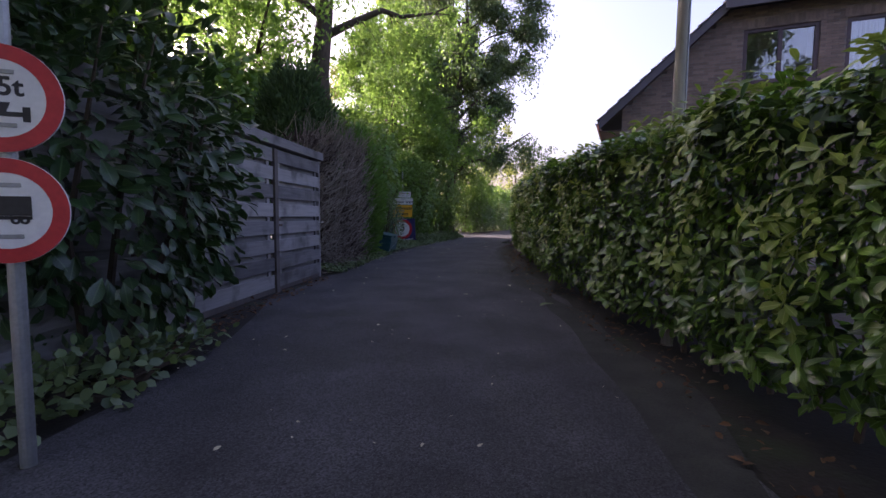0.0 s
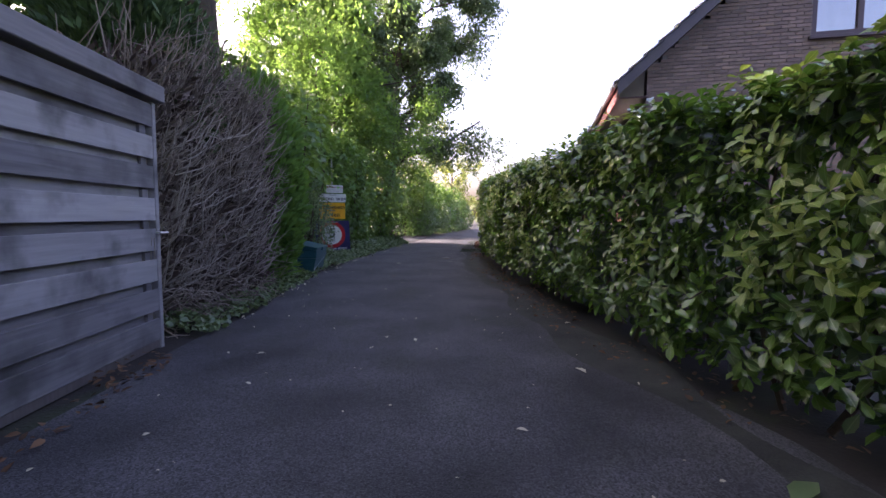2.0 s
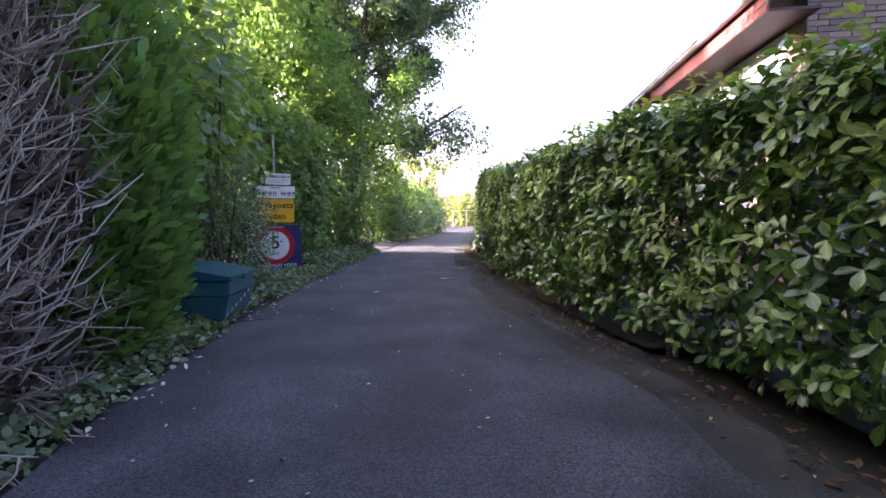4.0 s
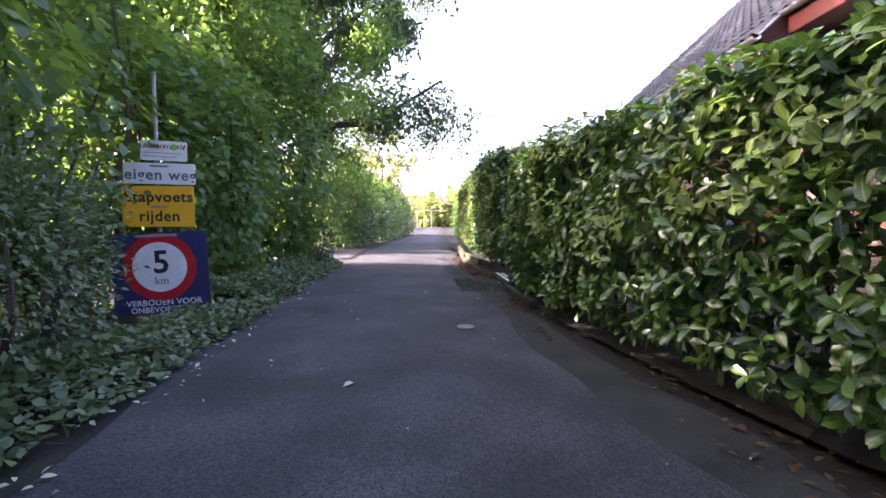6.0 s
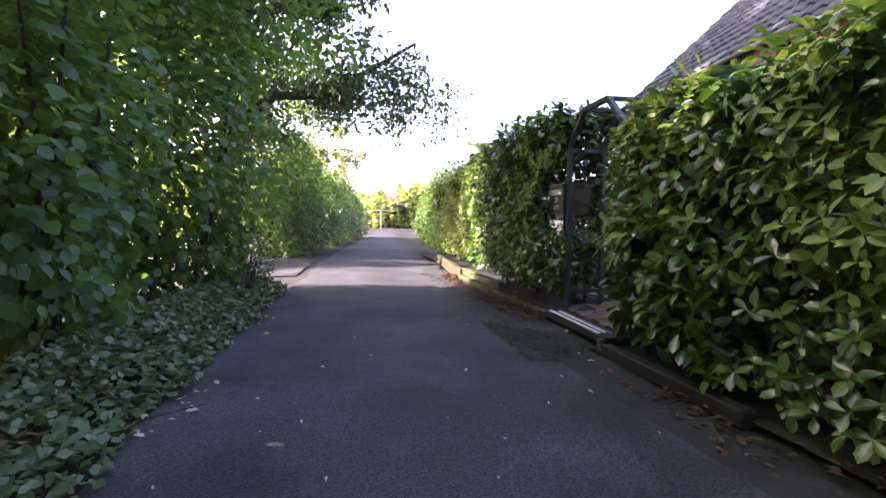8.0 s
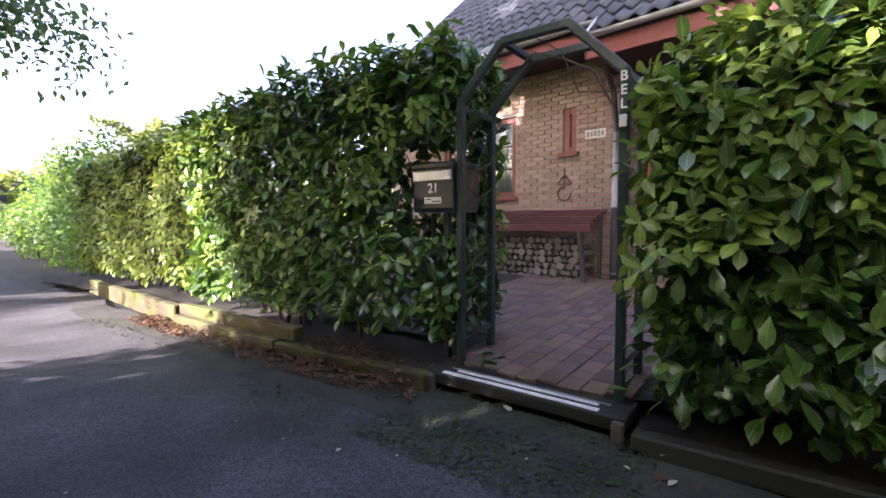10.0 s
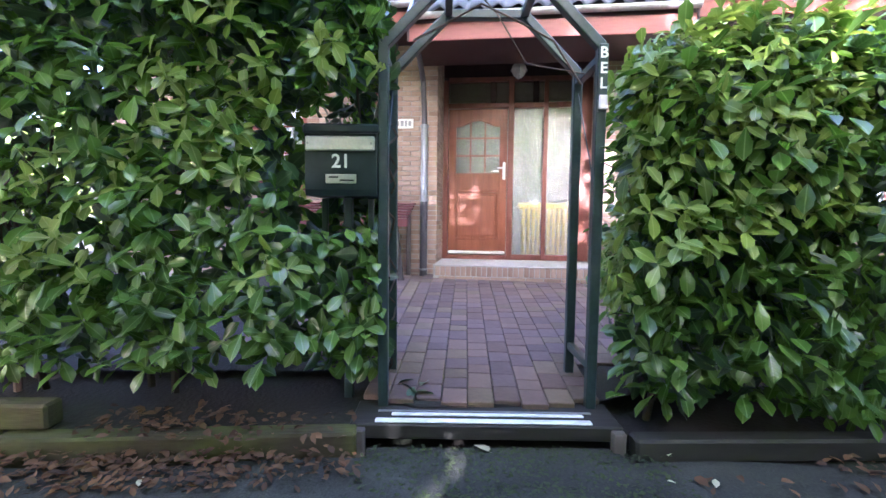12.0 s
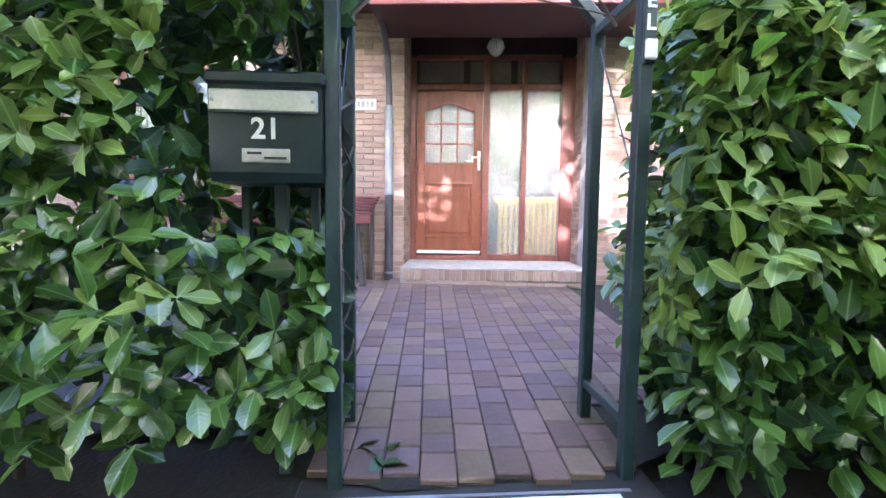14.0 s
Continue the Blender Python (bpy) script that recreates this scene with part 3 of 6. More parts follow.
structure("soil_bed", sheet([(-0.10, 18.96), (-0.07, 20.4), (0.06, 22.4), (0.5, 26.4)], [(1.0, 18.96), (1.0, 20.4), (1.1, 22.4), (1.5, 26.4)], 0.095, 0.3, 0.02), "soil", "dark raised soil bed under the clipped hedge")
structure("soil_bed", sheet([(0.02, 11.0), (-0.25, 13.5), (-0.36, 15.6), (-0.22, 17.72)], [(0.9, 11.0), (0.7, 13.5), (0.5, 15.6), (0.5, 17.72)], 0.025, 0.3, 0.02), "soil", "dark soil bed under the lane hedge")

# ---------------------------------------------------------------- house, in its own axes
HOUSE_YAW = -11.39
house = thing("house", "brick house with dark pantiled roof, red-brown eaves and mahogany door", "house", pose(0, 0, 0, 0, 0, HOUSE_YAW))
FW, GV, DW = -0.13, 12.47, 0.515          # front wall, gable wall, door wall
VEND, UEND = 23.3, 9.4
EU, EZ, PITCH = -0.67, 3.53, 0.92          # eave line and the rise of the roof
HIP = 5.95


def roof_z(u):
    return EZ + PITCH * (u - EU)


def slab(spans, tops, openings, fixed, lo, hi, axis):
    """A wall along an axis (0: u, 1: v): columns between breaks, cut by openings (a0, a1, z0, z1)."""
    k = Mesh()
    cuts = sorted({*spans, *(o[0] for o in openings), *(o[1] for o in openings)})
    for a0, a1 in zip(cuts, cuts[1:]):
        zs, top = 0.0, min(tops(a0), tops(a1))
        for o in sorted((o for o in openings if o[0] < (a0 + a1) / 2 < o[1]), key=lambda o: o[2]):
            if o[2] > zs:
                k.box(*(((a0, lo, zs), (a1, hi, o[2])) if axis == 0 else ((lo, a0, zs), (hi, a1, o[2]))))
            zs = o[3]
        if top > zs:
            k.box(*(((a0, lo, zs), (a1, hi, top)) if axis == 0 else ((lo, a0, zs), (hi, a1, top))))
    return k


def courses(a0, a1, z0, tops, openings, length=0.21, course=0.0625, joint=0.011):
    """The bricks of a wall face, in stretcher bond: (start, end, bottom, top)."""
    out = []
    zmax = max(tops(a0), tops(a1), tops((a0 + a1) / 2))
    for j in range(int((zmax - z0) / course)):
        z = z0 + j * course
        x = a0 - (0.5 * (length + joint) if j % 2 else 0)
        while x < a1:
            s, t = max(x, a0), min(x + length, a1)
            x += length + joint
            pieces = [(s, t)]
            for o in openings:
                if o[2] - 0.01 < z + course / 2 < o[3] + 0.01:
                    nxt = []
                    for p, q in pieces:
                        if q <= o[0] or p >= o[1]:
                            nxt.append((p, q))
                        else:
                            nxt += [(p, o[0])] * (p < o[0]) + [(o[1], q)] * (q > o[1])
                    pieces = nxt
            for p, q in pieces:
                if q - p > 0.03 and z + course - joint < min(tops(p), tops(q)):
                    out.append((p, q, z, z + course - joint))
    return out


def gable_top(u):
    return max(0.3, min(roof_z(u) - 0.12, HIP, roof_z(2 * 4.6 - u) - 0.12))


g_open = [(2.42, 3.85, 4.17, 5.41), (4.31, 5.72, 4.17, 5.41)]
f_open = [(20.45, 21.95, 1.48, 2.70), (19.46, 19.66, 2.06, 2.67), (16.72, 18.74, 0.0, 3.30), (13.4, 15.6, 1.0, 2.3)]
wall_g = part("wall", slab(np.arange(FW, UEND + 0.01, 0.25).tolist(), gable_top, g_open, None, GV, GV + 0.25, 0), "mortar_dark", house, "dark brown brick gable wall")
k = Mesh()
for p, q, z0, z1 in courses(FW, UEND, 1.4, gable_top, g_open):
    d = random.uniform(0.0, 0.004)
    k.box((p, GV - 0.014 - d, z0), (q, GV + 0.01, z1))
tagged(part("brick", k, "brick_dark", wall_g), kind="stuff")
k = Mesh()
for o in g_open:                                        # soldier course over the windows
    x = o[0] - 0.05
    while x < o[1] + 0.05:
        k.box((x, GV - 0.02, o[3] + 0.015), (x + 0.052, GV + 0.01, o[3] + 0.20))
        x += 0.063
tagged(part("brick", k, "brick_dark", wall_g, "upright bricks over the windows"), kind="stuff")

wall_f = part("wall", slab([GV + 0.252, VEND], lambda v: 3.3, f_open, None, FW, FW + 0.25, 1), "mortar", house, "pinkish brown brick front wall")
brick_mesh = Mesh().box((-0.024, -0.105, 0), (0, 0.105, 0.0515), None, 0.003).data("brick", M["brick"])
k, near = Mesh(), 0
for p, q, z0, z1 in courses(18.74, VEND, 0.3, lambda v: 3.3, f_open[:2]):
    d = random.uniform(0.0, 0.004)
    if q - p > 0.2 and 18.9 < p < 20.3 and 1.1 < z0 < 3.1 and near < 280:
        piece("brick", brick_mesh, wall_f, pose(FW + 0.008 - d, (p + q) / 2, z0))
        near += 1
    else:
        k.box((FW - 0.014 - d, p, z0), (FW + 0.01, q, z1))
for p, q, z0, z1 in courses(GV + 0.02, 16.72, 0.3, lambda v: 3.3, f_open[3:]):
    k.box((FW - 0.014, p, z0), (FW + 0.01, q, z1))
tagged(part("brick", k, "brick", wall_f), kind="stuff")
# porch recess: cheeks, back wall round the door, ceiling
k = Mesh()
k.box((FW + 0.252, 18.742, 0.0), (DW + 0.25, 18.95, 3.3)).box((FW + 0.252, 16.50, 0.0), (DW + 0.25, 16.70, 3.3))
cheek = part("wall", k, "mortar", house, "brick cheeks of the porch recess")
k = Mesh()
for p, q, z0, z1 in courses(FW - 0.012, DW, 0.3, lambda v: 3.28, []):
    k.box((p, 18.728, z0), (q, 18.745, z1)).box((p, 16.695, z0), (q, 16.712, z1))
tagged(part("brick", k, "brick", cheek), kind="stuff")
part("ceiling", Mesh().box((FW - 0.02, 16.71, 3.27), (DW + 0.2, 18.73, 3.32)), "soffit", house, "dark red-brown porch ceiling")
# rooms behind, closed and dim
k = Mesh()
k.box((DW + 3.2, 12.8, 0.3), (DW + 3.3, VEND, 6)).box((DW + 0.25, 12.8, 0.42), (DW + 3.2, VEND, 0.5)).box((DW + 0.25, 12.8, 3.1), (DW + 3.2, VEND, 3.18))
k.box((DW + 0.25, 16.0, 0.5), (DW + 3.2, 16.1, 3.1)).box((DW + 0.25, 19.0, 0.5), (DW + 3.2, 19.1, 3.1))
k.box((2.4, GV + 3.2, 3.2), (6.6, GV + 3.3, 5.9)).box((FW + 0.25, VEND - 0.26, 0), (UEND, VEND, 3.3)).box((UEND - 0.2, GV + 0.3, 0), (UEND, VEND, 3.3))
part("inner_wall", k, "room", house, "plain inner walls and floors")


def window_unit(label, a0, a1, z0, z1, face, axis, lights, material, depth=0.10, curtain=False, bars=0):
    """A window in a wall: frame, mullions, panes and sill; axis 0 faces -v, axis 1 faces -u."""
    def P(a, d, z):
        return (a, face + d, z) if axis == 0 else (face + d, a, z)
    def block(k, p, q, b=0.004):
        lo, hi = [min(s, t) for s, t in zip(p, q)], [max(s, t) for s, t in zip(p, q)]
        k.box(lo, hi, None, b)
    w = 0.085
    k = Mesh()
    for p, q in ((P(a0, 0.02, z0), P(a0 + w, 0.02 + depth, z1)), (P(a1 - w, 0.02, z0), P(a1, 0.02 + depth, z1)),
                 (P(a0 + w, 0.022, z1 - w), P(a1 - w, 0.018 + depth, z1)), (P(a0 + w, 0.022, z0), P(a1 - w, 0.018 + depth, z0 + w))):
        block(k, p, q)
    win = part("window", k, material, house, label)
    step = (a1 - a0 - w) / lights
    for i in range(1, lights):
        m = Mesh()
        block(m, P(a0 + step * i, 0.024, z0 + w), P(a0 + step * i + w, 0.016 + depth, z1 - w))
        part("mullion", m, material, win)
    for i in range(lights):
        m = Mesh()
        block(m, P(a0 + step * i + w + 0.002, 0.06, z0 + w + 0.002), P(a0 + step * (i + 1) - 0.002, 0.066, z1 - w - 0.002), 0)
        part("pane", m, "pane", win, "clear glass pane").visible_shadow = False
        for b in range(bars):
            m = Mesh()
            zz = z0 + w + (z1 - z0 - 2 * w) * (b + 1) / (bars + 1)
            block(m, P(a0 + step * i + w, 0.05, zz - 0.012), P(a0 + step * (i + 1), 0.058, zz + 0.012))
            part("glazing_bar", m, material, win)
    m = Mesh()
    block(m, P(a0 - 0.05, -0.07, z0 - 0.06), P(a1 + 0.05, 0.02 + depth, z0 - 0.003), 0.006)
    part("sill", m, material, win)
    if curtain:
        m = Mesh()
        n = 60
        pts = [P(a0 + (a1 - a0) * i / n, 0.2 + 0.02 * math.sin(i * 1.9), 0) for i in range(n + 1)]
        m.add([(x, y, z) for x, y, _ in pts for z in (z0, z1)], [(2 * i, 2 * i + 2, 2 * i + 3, 2 * i + 1) for i in range(n)])
        part("curtain", m, "curtain", win, "white net curtain")
    return win


window_unit("brown-framed double upstairs window reflecting the sky", *g_open[0], GV, 0, 2, "frame_brown")
window_unit("brown-framed double upstairs window with net curtain", *g_open[1], GV, 0, 2, "frame_brown", curtain=True)
window_unit("red-brown window with small panes", *f_open[0], FW, 1, 2, "frame_red", bars=2, curtain=True)
window_unit("narrow slit window", *f_open[1], FW, 1, 1, "frame_red")
window_unit("wide living room window under the eaves", *f_open[3], FW, 1, 3, "frame_red", curtain=True)

# front door with side lights
fr = Mesh()
for v0, v1 in ((18.66, 18.742), (17.75, 17.83), (17.29, 17.35), (16.712, 16.875)):
    fr.box((DW - 0.02, v0, 0.50), (DW + 0.10, v1, 2.985), None, 0.005)
fr.box((DW - 0.016, 16.88, 2.60), (DW + 0.096, 18.66, 2.67), None, 0.005).box((DW - 0.016, 16.88, 2.955), (DW + 0.096, 18.66, 3.02), None, 0.005)
fr.box((DW - 0.016, 16.88, 0.50), (DW + 0.096, 17.75, 0.575), None, 0.005).box((DW - 0.03, 17.83, 0.50), (DW + 0.09, 18.66, 0.56), None, 0.005)
frame_ob = part("door_frame", fr, "frame_red", house, "mahogany door frame with side lights")
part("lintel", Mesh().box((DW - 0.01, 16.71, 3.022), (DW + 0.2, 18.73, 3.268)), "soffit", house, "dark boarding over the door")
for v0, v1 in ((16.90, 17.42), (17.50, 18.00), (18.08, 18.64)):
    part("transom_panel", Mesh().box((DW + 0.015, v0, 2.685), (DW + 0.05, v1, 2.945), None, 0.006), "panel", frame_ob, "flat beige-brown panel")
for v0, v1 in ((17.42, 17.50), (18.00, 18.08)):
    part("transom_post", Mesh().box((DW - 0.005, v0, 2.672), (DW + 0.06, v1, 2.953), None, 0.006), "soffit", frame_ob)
for v0, v1 in ((17.352, 17.748), (16.877, 17.288)):
    part("side_pane", Mesh().box((DW + 0.03, v0, 0.577), (DW + 0.036, v1, 2.598)), "pattern_glass", frame_ob, "patterned glass side light").visible_shadow = False
D0, D1, DZ0, DZ1 = 17.835, 18.655, 0.57, 2.595
dm = Mesh()
gz0, gz1 = 1.71, 2.44
dm.box((DW + 0.02, D0, DZ0), (DW + 0.065, D0 + 0.105, DZ1), None, 0.004).box((DW + 0.02, D1 - 0.105, DZ0), (DW + 0.065, D1, DZ1), None, 0.004)
dm.box((DW + 0.021, D0 + 0.105, gz1), (DW + 0.064, D1 - 0.105, DZ1), None, 0.003).box((DW + 0.021, D0 + 0.105, DZ0), (DW + 0.064, D1 - 0.105, 0.78), None, 0.003)
dm.box((DW + 0.021, D0 + 0.105, 1.46), (DW + 0.064, D1 - 0.105, gz0), None, 0.003)
door = part("front_door", dm, "wood_door", house, "closed varnished wooden door with nine small panes")
part("door_panel", Mesh().box((DW + 0.034, D0 + 0.10, 0.775), (DW + 0.06, D1 - 0.10, 1.465)).box((DW + 0.024, D0 + 0.15, 0.83), (DW + 0.05, D1 - 0.15, 1.41), None, 0.012), "wood_door", door)
mo = Mesh()
for z in (0.785, 1.455):
    mo.box((DW + 0.012, D0 + 0.108, z - 0.014), (DW + 0.034, D1 - 0.108, z + 0.014), None, 0.006)
for v in (D0 + 0.118, D1 - 0.118):
    mo.box((DW + 0.012, v - 0.014, 0.80), (DW + 0.034, v + 0.014, 1.44), None, 0.006)
part("moulding", mo, "wood_door", door)
pw = (D1 - D0 - 0.21) / 3
for i in range(3):
    for j in range(3):
        part("pane", Mesh().box((DW + 0.04, D0 + 0.105 + pw * i + 0.009, gz0 + (gz1 - gz0) / 3 * j + 0.009), (DW + 0.045, D0 + 0.105 + pw * (i + 1) - 0.009, gz0 + (gz1 - gz0) / 3 * (j + 1) - 0.009)), "pattern_glass", door).visible_shadow = False
bar = Mesh()
for i in (1, 2):
    bar.box((DW + 0.026, D0 + 0.105 + pw * i - 0.01, gz0), (DW + 0.06, D0 + 0.105 + pw * i + 0.01, gz1), None, 0.004)
    bar.box((DW + 0.028, D0 + 0.105, gz0 + (gz1 - gz0) / 3 * i - 0.01), (DW + 0.058, D1 - 0.105, gz0 + (gz1 - gz0) / 3 * i + 0.01), None, 0.004)
n = 18                                                  # curved head over the glass
arc = [(D0 + 0.105 + (D1 - D0 - 0.21) * i / n, gz1 - 0.085 + 0.085 * 0.5 * (1 - math.cos(math.tau * i / n))) for i in range(n + 1)]
bar.prism(arc + [(D1 - 0.10, gz1 + 0.012), (D0 + 0.10, gz1 + 0.012)], 0, DW + 0.017, DW + 0.063)
bar.tube([(DW + 0.017, v, z) for v, z in arc], 0.011, 6)
part("glazing_bar", bar, "wood_door", door)
part("weatherboard", Mesh().box((DW - 0.022, D0 + 0.01, 0.575), (DW + 0.02, D1 - 0.01, 0.615), None, 0.008), "white", door, "pale weather strip")
h = part("door_handle", Mesh().box((DW + 0.005, 17.855, 1.62), (DW + 0.022, 17.895, 1.86), None, 0.006), "white", door, "white lever handle on long plate")
part("lever", Mesh().tube([(DW + 0.01, 17.875, 1.78), (DW - 0.04, 17.875, 1.78), (DW - 0.045, 17.97, 1.775)], 0.011, 8), "white", h)
part("letter_plate", Mesh().box((DW + 0.004, 17.95, 1.725), (DW + 0.022, 18.03, 1.75), None, 0.003), "white", door)
# white panel added in place of the bright sky reflection under the eaves
part("boarding", Mesh().box((FW - 0.05, 12.75, 2.35), (FW - 0.016, 15.9, 3.2), None, 0.004), "white", house, "white panel added under the eaves for the bright sky reflection")
# brick doorstep
st = part("doorstep", Mesh().box((-0.385, 16.72, 0.0), (DW - 0.025, 18.735, 0.485), None, 0.006), "mortar", house, "brick doorstep with upright bricks")
stepbrick = Mesh().box((-0.024, -0.026, 0), (0, 0.026, 0.11), None, 0.003).data("brick", M["brick"])
topbrick = Mesh().box((-0.105, -0.026, 0), (0.105, 0.026, 0.012), None, 0.003).data("brick", M["brick"])
for i in range(31):
    piece("brick", stepbrick, st, pose(-0.388, 16.77 + i * 0.0635, 0.372))
flat = Mesh().box((-0.02, -0.1, 0), (0, 0.1, 0.045), None, 0.003).data("brick", M["brick"])
for i in range(9):
    piece("brick", flat, st, pose(-0.388, 16.86 + i * 0.212, 0.315))
slabtop = part("tread", Mesh().box((-0.40, 16.72, 0.487), (DW - 0.025, 18.735, 0.50), None, 0.003), "mortar", st, "pale worn stone tread")

# roof: deck, tiles, barge boards, fascia, gutters
RU, TH = 4.6, 0.12
LOW_U, LV0, LV1 = -0.95, 16.0, 18.95
deck = Mesh()
deck.prism([(EU, roof_z(EU) - TH), (RU, roof_z(RU) - TH), (RU, roof_z(RU) - 0.03), (EU, roof_z(EU) - 0.03)], 1, 12.2, 23.5)
deck.prism([(LOW_U, roof_z(LOW_U) - TH), (EU, roof_z(EU) - TH), (EU, roof_z(EU) - 0.03), (LOW_U, roof_z(LOW_U) - 0.03)], 1, LV0, LV1)
deck.prism([(RU, roof_z(RU) - TH), (UEND + 0.6, roof_z(-0.8)), (UEND + 0.6, roof_z(-0.8) + 0.09), (RU, roof_z(RU) - 0.03)], 1, 12.2, 23.5)
roof = part("roof", deck, "soffit", house, "steep roof of dark wavy pantiles")


def tile_data():
    """One pantile: a wave across, a drop at its foot."""
    k = Mesh()
    n, w, ln = 10, 0.205, 0.36
    prof = [(-w / 2 + w * i / n, 0.026 * math.cos(math.tau * i / n * 1.0 + 2.4) + 0.006 * math.cos(2 * math.tau * i / n)) for i in range(n + 1)]
    top = [(0.0, 0.036), (ln, 0.0)]
    v = [(s, a, z + lift) for s, lift in top for a, z in prof] + [(0.0, a, z + 0.012) for a, z in prof]
    f = [(i, i + 1, n + 2 + i, n + 1 + i) for i in range(n)] + [(2 * (n + 1) + i, 2 * (n + 1) + i + 1, i + 1, i) for i in range(n)]
    k.add(v, f)
    return k


tk = tile_data()
tile_mesh = tk.data("tile", M["tile"], True)
tilt = Matrix.Rotation(-math.atan(PITCH), 4, "Y")
rest, count = Mesh(), 0
tv0 = [Vector(p) for p in tk.v]
run = 0.33
slope_len = math.hypot(RU - EU, roof_z(RU) - roof_z(EU))
for i in range(-1, int(slope_len / run)):
    s = i * run
    u, z = EU + s * math.cos(math.atan(PITCH)), roof_z(EU) - 0.03 + s * math.sin(math.atan(PITCH))
    v = 12.24
    while v < 23.45:
        if i >= 0 or LV0 + 0.1 < v < LV1 - 0.05:
            m = Matrix.Translation((u - 0.03, v + random.uniform(-0.003, 0.003), z + random.uniform(0, 0.004))) @ tilt
            if i < 6 and 16.0 < v < 22.0 and count < 290:
                piece("tile", tile_mesh, roof, m)
                count += 1
            else:
                rest.v += [tuple(m @ p) for p in tv0]
                o = len(rest.v) - len(tv0)
                rest.f += [tuple(o + q for q in f) for f in tk.f]
        v += 0.205
me = bpy.data.meshes.new("tile")
me.from_pydata(rest.v, [], rest.f)
me.polygons.foreach_set("use_smooth", [True] * len(me.polygons))
me.materials.append(M["tile"])
ob = tagged(new("tile", me), kind="stuff")
ob.parent = roof
# half hip over the gable
k = Mesh()
hu0 = EU + (HIP + 0.10 - EZ) / PITCH
k.add([(hu0 - 0.05, 12.05, HIP + 0.02), (2 * RU - hu0 + 0.05, 12.05, HIP + 0.02), (RU, 14.6, roof_z(RU)), (hu0 - 0.05, 12.05, HIP + 0.12), (2 * RU - hu0 + 0.05, 12.05, HIP + 0.12), (RU, 14.6, roof_z(RU) + 0.1)],
      [(0, 1, 2), (5, 4, 3), (0, 3, 4, 1), (1, 4, 5, 2), (2, 5, 3, 0)])
part("half_hip", k, "tile", roof, "tiled half hip over the gable")
part("hip_fascia", Mesh().box((hu0 - 0.1, 12.06, HIP - 0.16), (2 * RU - hu0, 12.10, HIP + 0.03), None, 0.004).box((hu0, 12.10, HIP - 0.05), (2 * RU - hu0, GV, HIP - 0.01)), "barge", roof, "dark grey fascia")


def sloped_board(v0, v1, u0, u1, drop0, drop1):
    return Mesh().prism([(u0, roof_z(u0) - drop1), (u1, roof_z(u1) - drop1), (u1, roof_z(u1) - drop0), (u0, roof_z(u0) - drop0)], 1, v0, v1)


part("barge_board", sloped_board(12.17, 12.205, EU, hu0, -0.02, 0.24), "barge", roof, "dark grey barge board")
part("barge_board", sloped_board(23.495, 23.53, EU, RU, -0.02, 0.24), "barge", roof)
part("barge_soffit", sloped_board(12.206, GV - 0.02, EU, hu0, 0.20, 0.225), "soffit", roof)


def eave(v0, v1, u, gut_end=0.0):
    z = roof_z(u)
    part("fascia", Mesh().box((u + 0.005, v0, z - 0.30), (u + 0.03, v1, z - 0.04), None, 0.003), "fascia", roof, "red-brown painted fascia")
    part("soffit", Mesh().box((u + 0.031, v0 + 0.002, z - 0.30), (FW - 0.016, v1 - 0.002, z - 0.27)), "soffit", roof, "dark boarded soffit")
    gm = Mesh()
    n = 8
    prof = [(u - 0.052 + 0.052 * math.cos(math.pi + math.pi * i / n), z - 0.045 + 0.052 * math.sin(math.pi + math.pi * i / n)) for i in range(n + 1)]
    inner = [(u - 0.052 + 0.044 * math.cos(math.pi + math.pi * i / n), z - 0.045 + 0.044 * math.sin(math.pi + math.pi * i / n)) for i in range(n + 1)]
    gm.prism(prof + inner[::-1], 1, v0, v1)
    part("gutter", gm, "gutter", roof, "pale zinc gutter")


eave(12.2, LV0, EU)
eave(LV0, LV1, LOW_U)
eave(LV1 + 0.002, 23.5, EU)
for v in (LV0, LV1):
    part("verge_trim", Mesh().prism([(LOW_U, roof_z(LOW_U) - 0.30), (EU + 0.05, roof_z(EU) - 0.30), (EU + 0.05, roof_z(EU)), (LOW_U, roof_z(LOW_U) - 0.02)], 1, v - 0.012, v + 0.012), "soffit", roof)
    part("verge_flashing", Mesh().tube([(LOW_U - 0.03, v, roof_z(LOW_U) - 0.03), (EU, v, roof_z(EU) + 0.0)], 0.018, 6), "gutter", roof, "pale zinc edging")
# drainpipe
dp = part("drainpipe", Mesh().tube([(LOW_U + 0.03, 18.90, 3.15), (-0.62, 18.90, 3.02), (-0.30, 18.89, 2.75), (-0.20, 18.885, 2.35), (-0.20, 18.885, 2.24)], 0.034, 10), "pipe_dark", house, "dark swan-neck drainpipe")
part("pipe", Mesh().tube([(-0.20, 18.885, 2.24), (-0.20, 18.885, 1.29)], 0.043, 12), "pipe_grey", dp, "grey downpipe")
part("pipe", Mesh().tube([(-0.20, 18.885, 1.29), (-0.20, 18.885, 0.30)], 0.046, 12), "pipe_dark", dp)
for z in (2.22, 1.29, 0.42):
    part("pipe_bracket", Mesh().tube([(-0.20, 18.885, z - 0.012), (-0.20, 18.885, z + 0.012)], 0.053, 12).box((-0.2, 18.87, z - 0.01), (FW, 18.90, z + 0.01)), "pipe_grey", dp)
LM = house.matrix_world
TURN = Matrix.Rotation(radians(-90), 4, "Z")           # letters that face -u
np_ = thing("number_plate", "small white name plate with worn dark letters on brick wall", "sign", LM @ pose(FW - 0.016, 19.18, 2.265))
